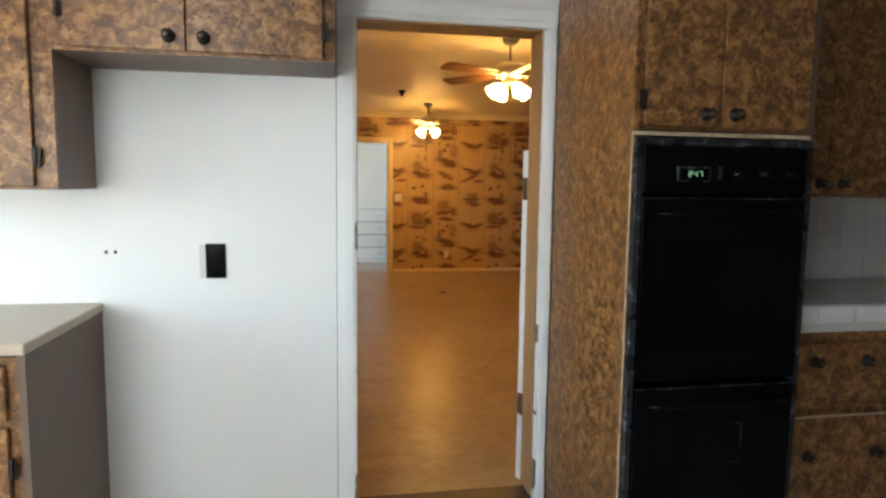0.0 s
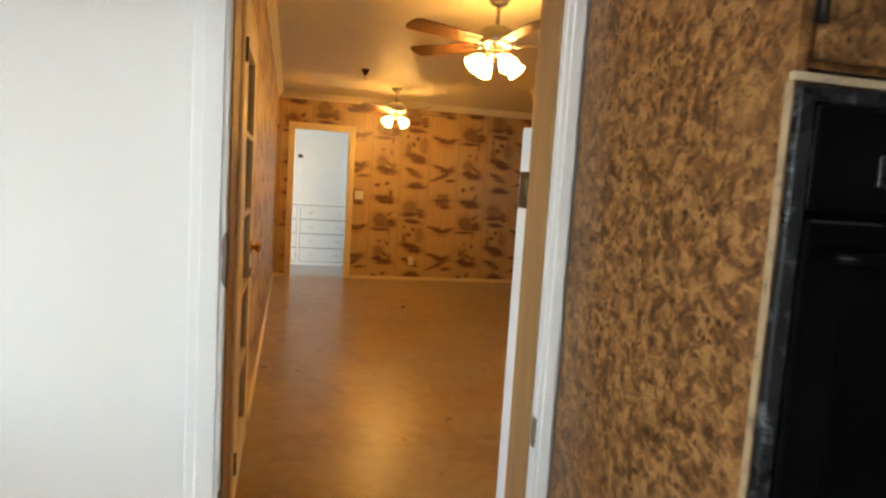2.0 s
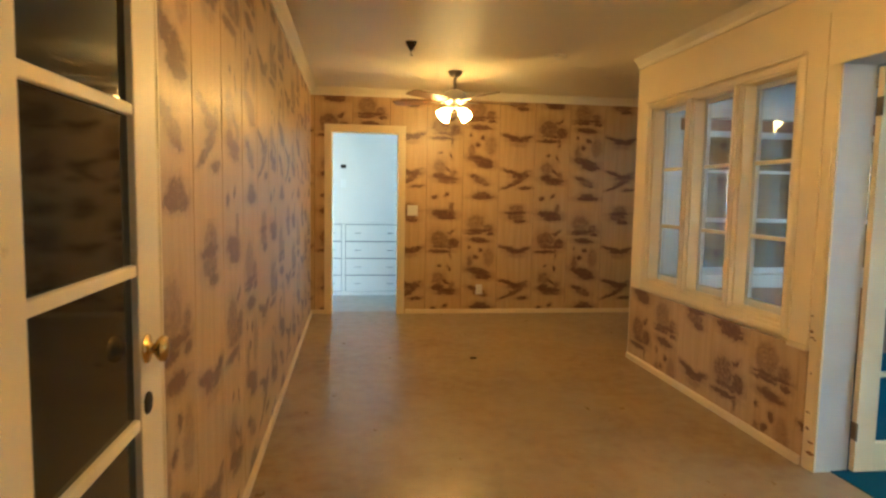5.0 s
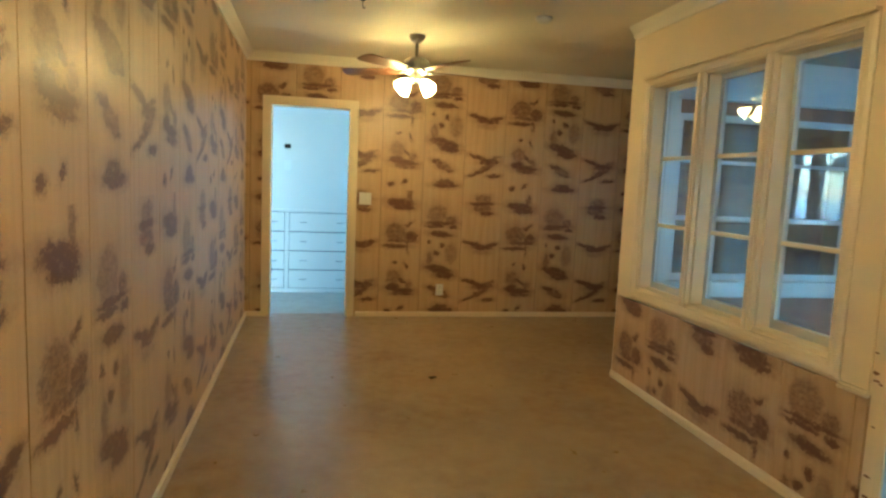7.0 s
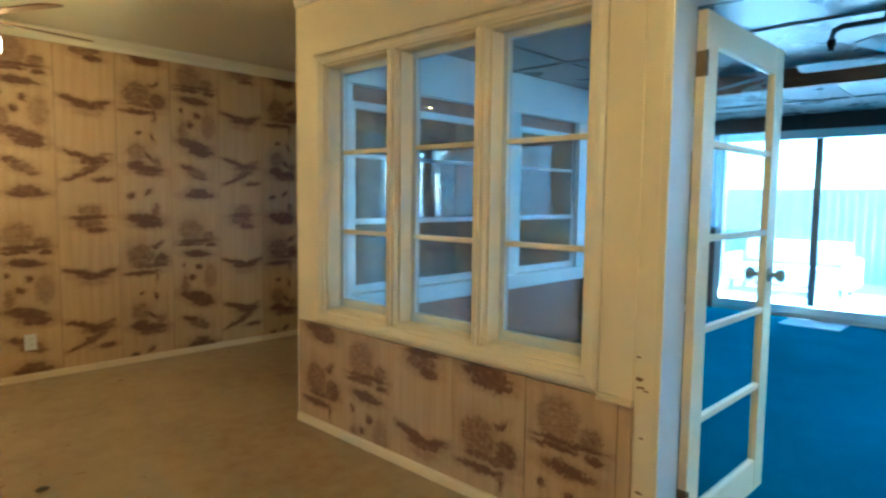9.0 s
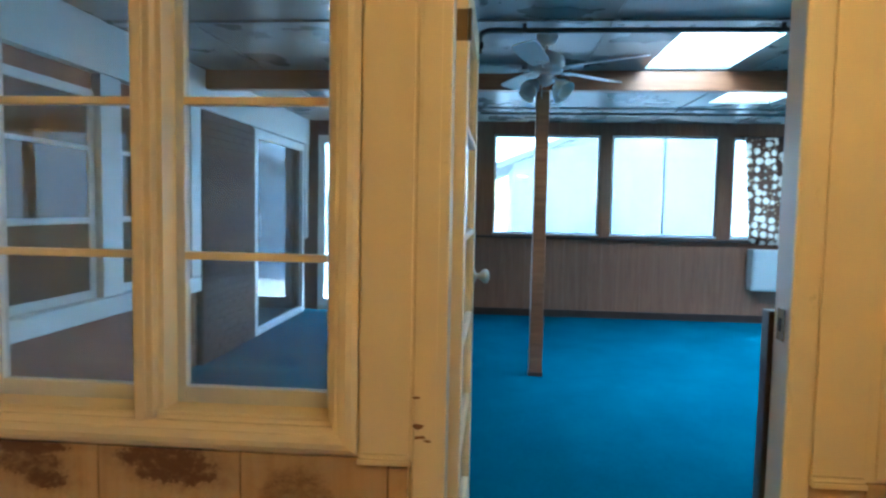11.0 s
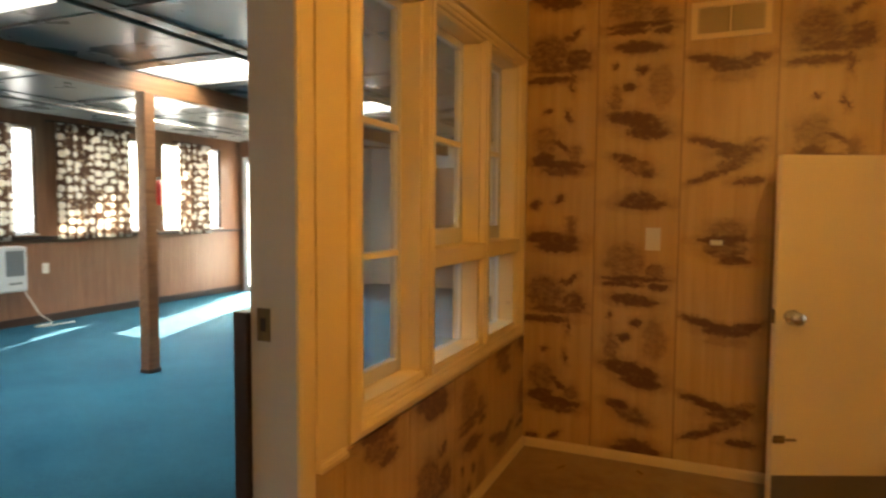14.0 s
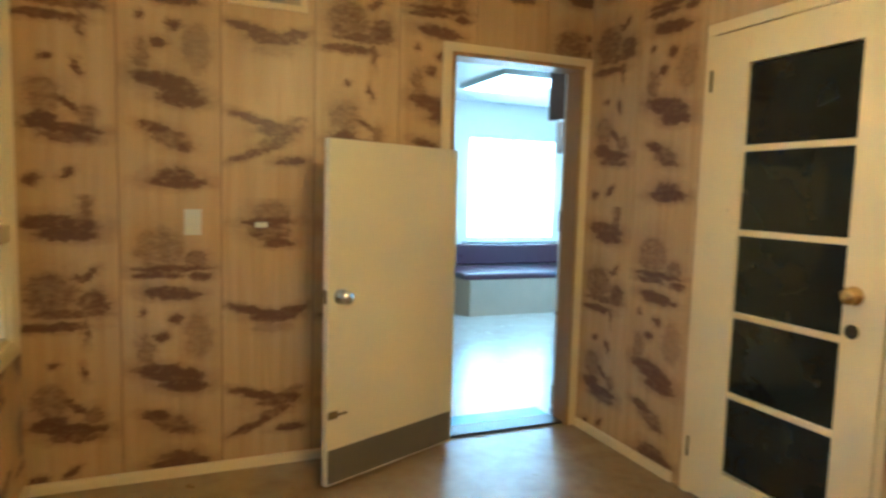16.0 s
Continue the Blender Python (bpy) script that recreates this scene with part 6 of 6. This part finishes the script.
for ya, za, yb, zb in ((-5.7, 2.26, -1.0, 4.12), (3.6, 2.26, -1.0, 4.12)):
    rf = bmesh.new()
    ring = [[rf.verts.new((x, y, z + up)) for y, z in ((ya, za), (yb, zb)) for up in (0.0, 0.14)] for x in (-0.5, 5.4)]
    for i, j in ((0, 1), (1, 3), (3, 2), (2, 0)):
        rf.faces.new((ring[0][i], ring[0][j], ring[1][j], ring[1][i]))
    rf.faces.new([ring[0][k] for k in (0, 1, 3, 2)])
    rf.faces.new([ring[1][k] for k in (0, 2, 3, 1)])
    part("roof", rf, plain("grey_roof", (0.20, 0.20, 0.21), 0.8), nb)
fe = thing("fence", (14.5, 9.4, -0.13), "grey board fence in the yard", "fence")
slat = mesh_of("board", bx(0, 0.02, 0.004, 0.146, 0, 1.75), plain("grey_fence_wood", (0.20, 0.19, 0.19), 0.85, vary=0.2))
for k in range(40):
    piece("board", slat, fe, (0, -3.0 + 0.15 * k, 0))
so = thing("garden_sofa", (12.2, 7.9, -0.13), "white garden sofa in full sun", "sofa")
part("seat", bx(-0.4, 0.4, -0.8, 0.8, 0.15, 0.45, 0.05), SHELL, so)
part("backrest", bx(0.25, 0.45, -0.8, 0.8, 0.45, 0.85, 0.06), SHELL, so)
part("armrest", bx(-0.4, 0.4, -0.95, -0.801, 0.15, 0.62, 0.05), SHELL, so)
part("armrest", bx(-0.4, 0.4, 0.801, 0.95, 0.15, 0.62, 0.05), SHELL, so)
for lx in (-0.33, 0.33):
    for ly in (-0.8, 0.8):
        part("leg", bx(lx - 0.03, lx + 0.03, ly - 0.03, ly + 0.03, 0.0, 0.16), BRONZE, so)
# added slab, out of view: keeps direct sun off the kitchen floor
solid("kitchen_sun_blocker", bx(-3.2, 2.95, -4.6, -1.11, 2.46, 2.58), WHITE, "unseen white slab added over the kitchen window to block the sun", "roof", kind="structure")
# added overhang, out of view: stops sun strips from the east windows
solid("east_sun_blocker", bx(9.31, 10.2, -0.9, 8.3, 2.50, 2.58), WHITE, "unseen white overhang added along the window side to block the sun", "roof", kind="structure")
solid("roof_main", bx(-2.8, 3.05, -1.1, 11.7, 2.65, 2.75), BATTEN, "flat roof over the house", "roof", kind="structure")
solid("roof_wing", bx(3.05, 6.7, 8.10, 11.7, 2.65, 2.71), BATTEN, "flat roof over the wing", "roof", kind="structure")

# bricks of the dark chimney breast
random.seed(9)
BRICK = plain("dark_brick", (0.070, 0.052, 0.046), 0.85, vary=0.35, scale=9)
bricks = [mesh_of("brick", bx(0.003, wdt, -0.014, 0.0, 0.003, 0.062, 0.003), BRICK) for wdt in (0.197, 0.097)]
for r in range(31):
    x = 6.08
    if r % 2:
        piece("brick", bricks[1], brick_back, (x, 8.0545, 0.006 + 0.0655 * r))
        x += 0.10
    while x < 7.17:
        short = x + 0.2 > 7.185
        piece("brick", bricks[1 if short else 0], brick_back, (x, 8.0545 + random.uniform(-0.002, 0.0), 0.006 + 0.0655 * r))
        x += 0.1 if short else 0.2
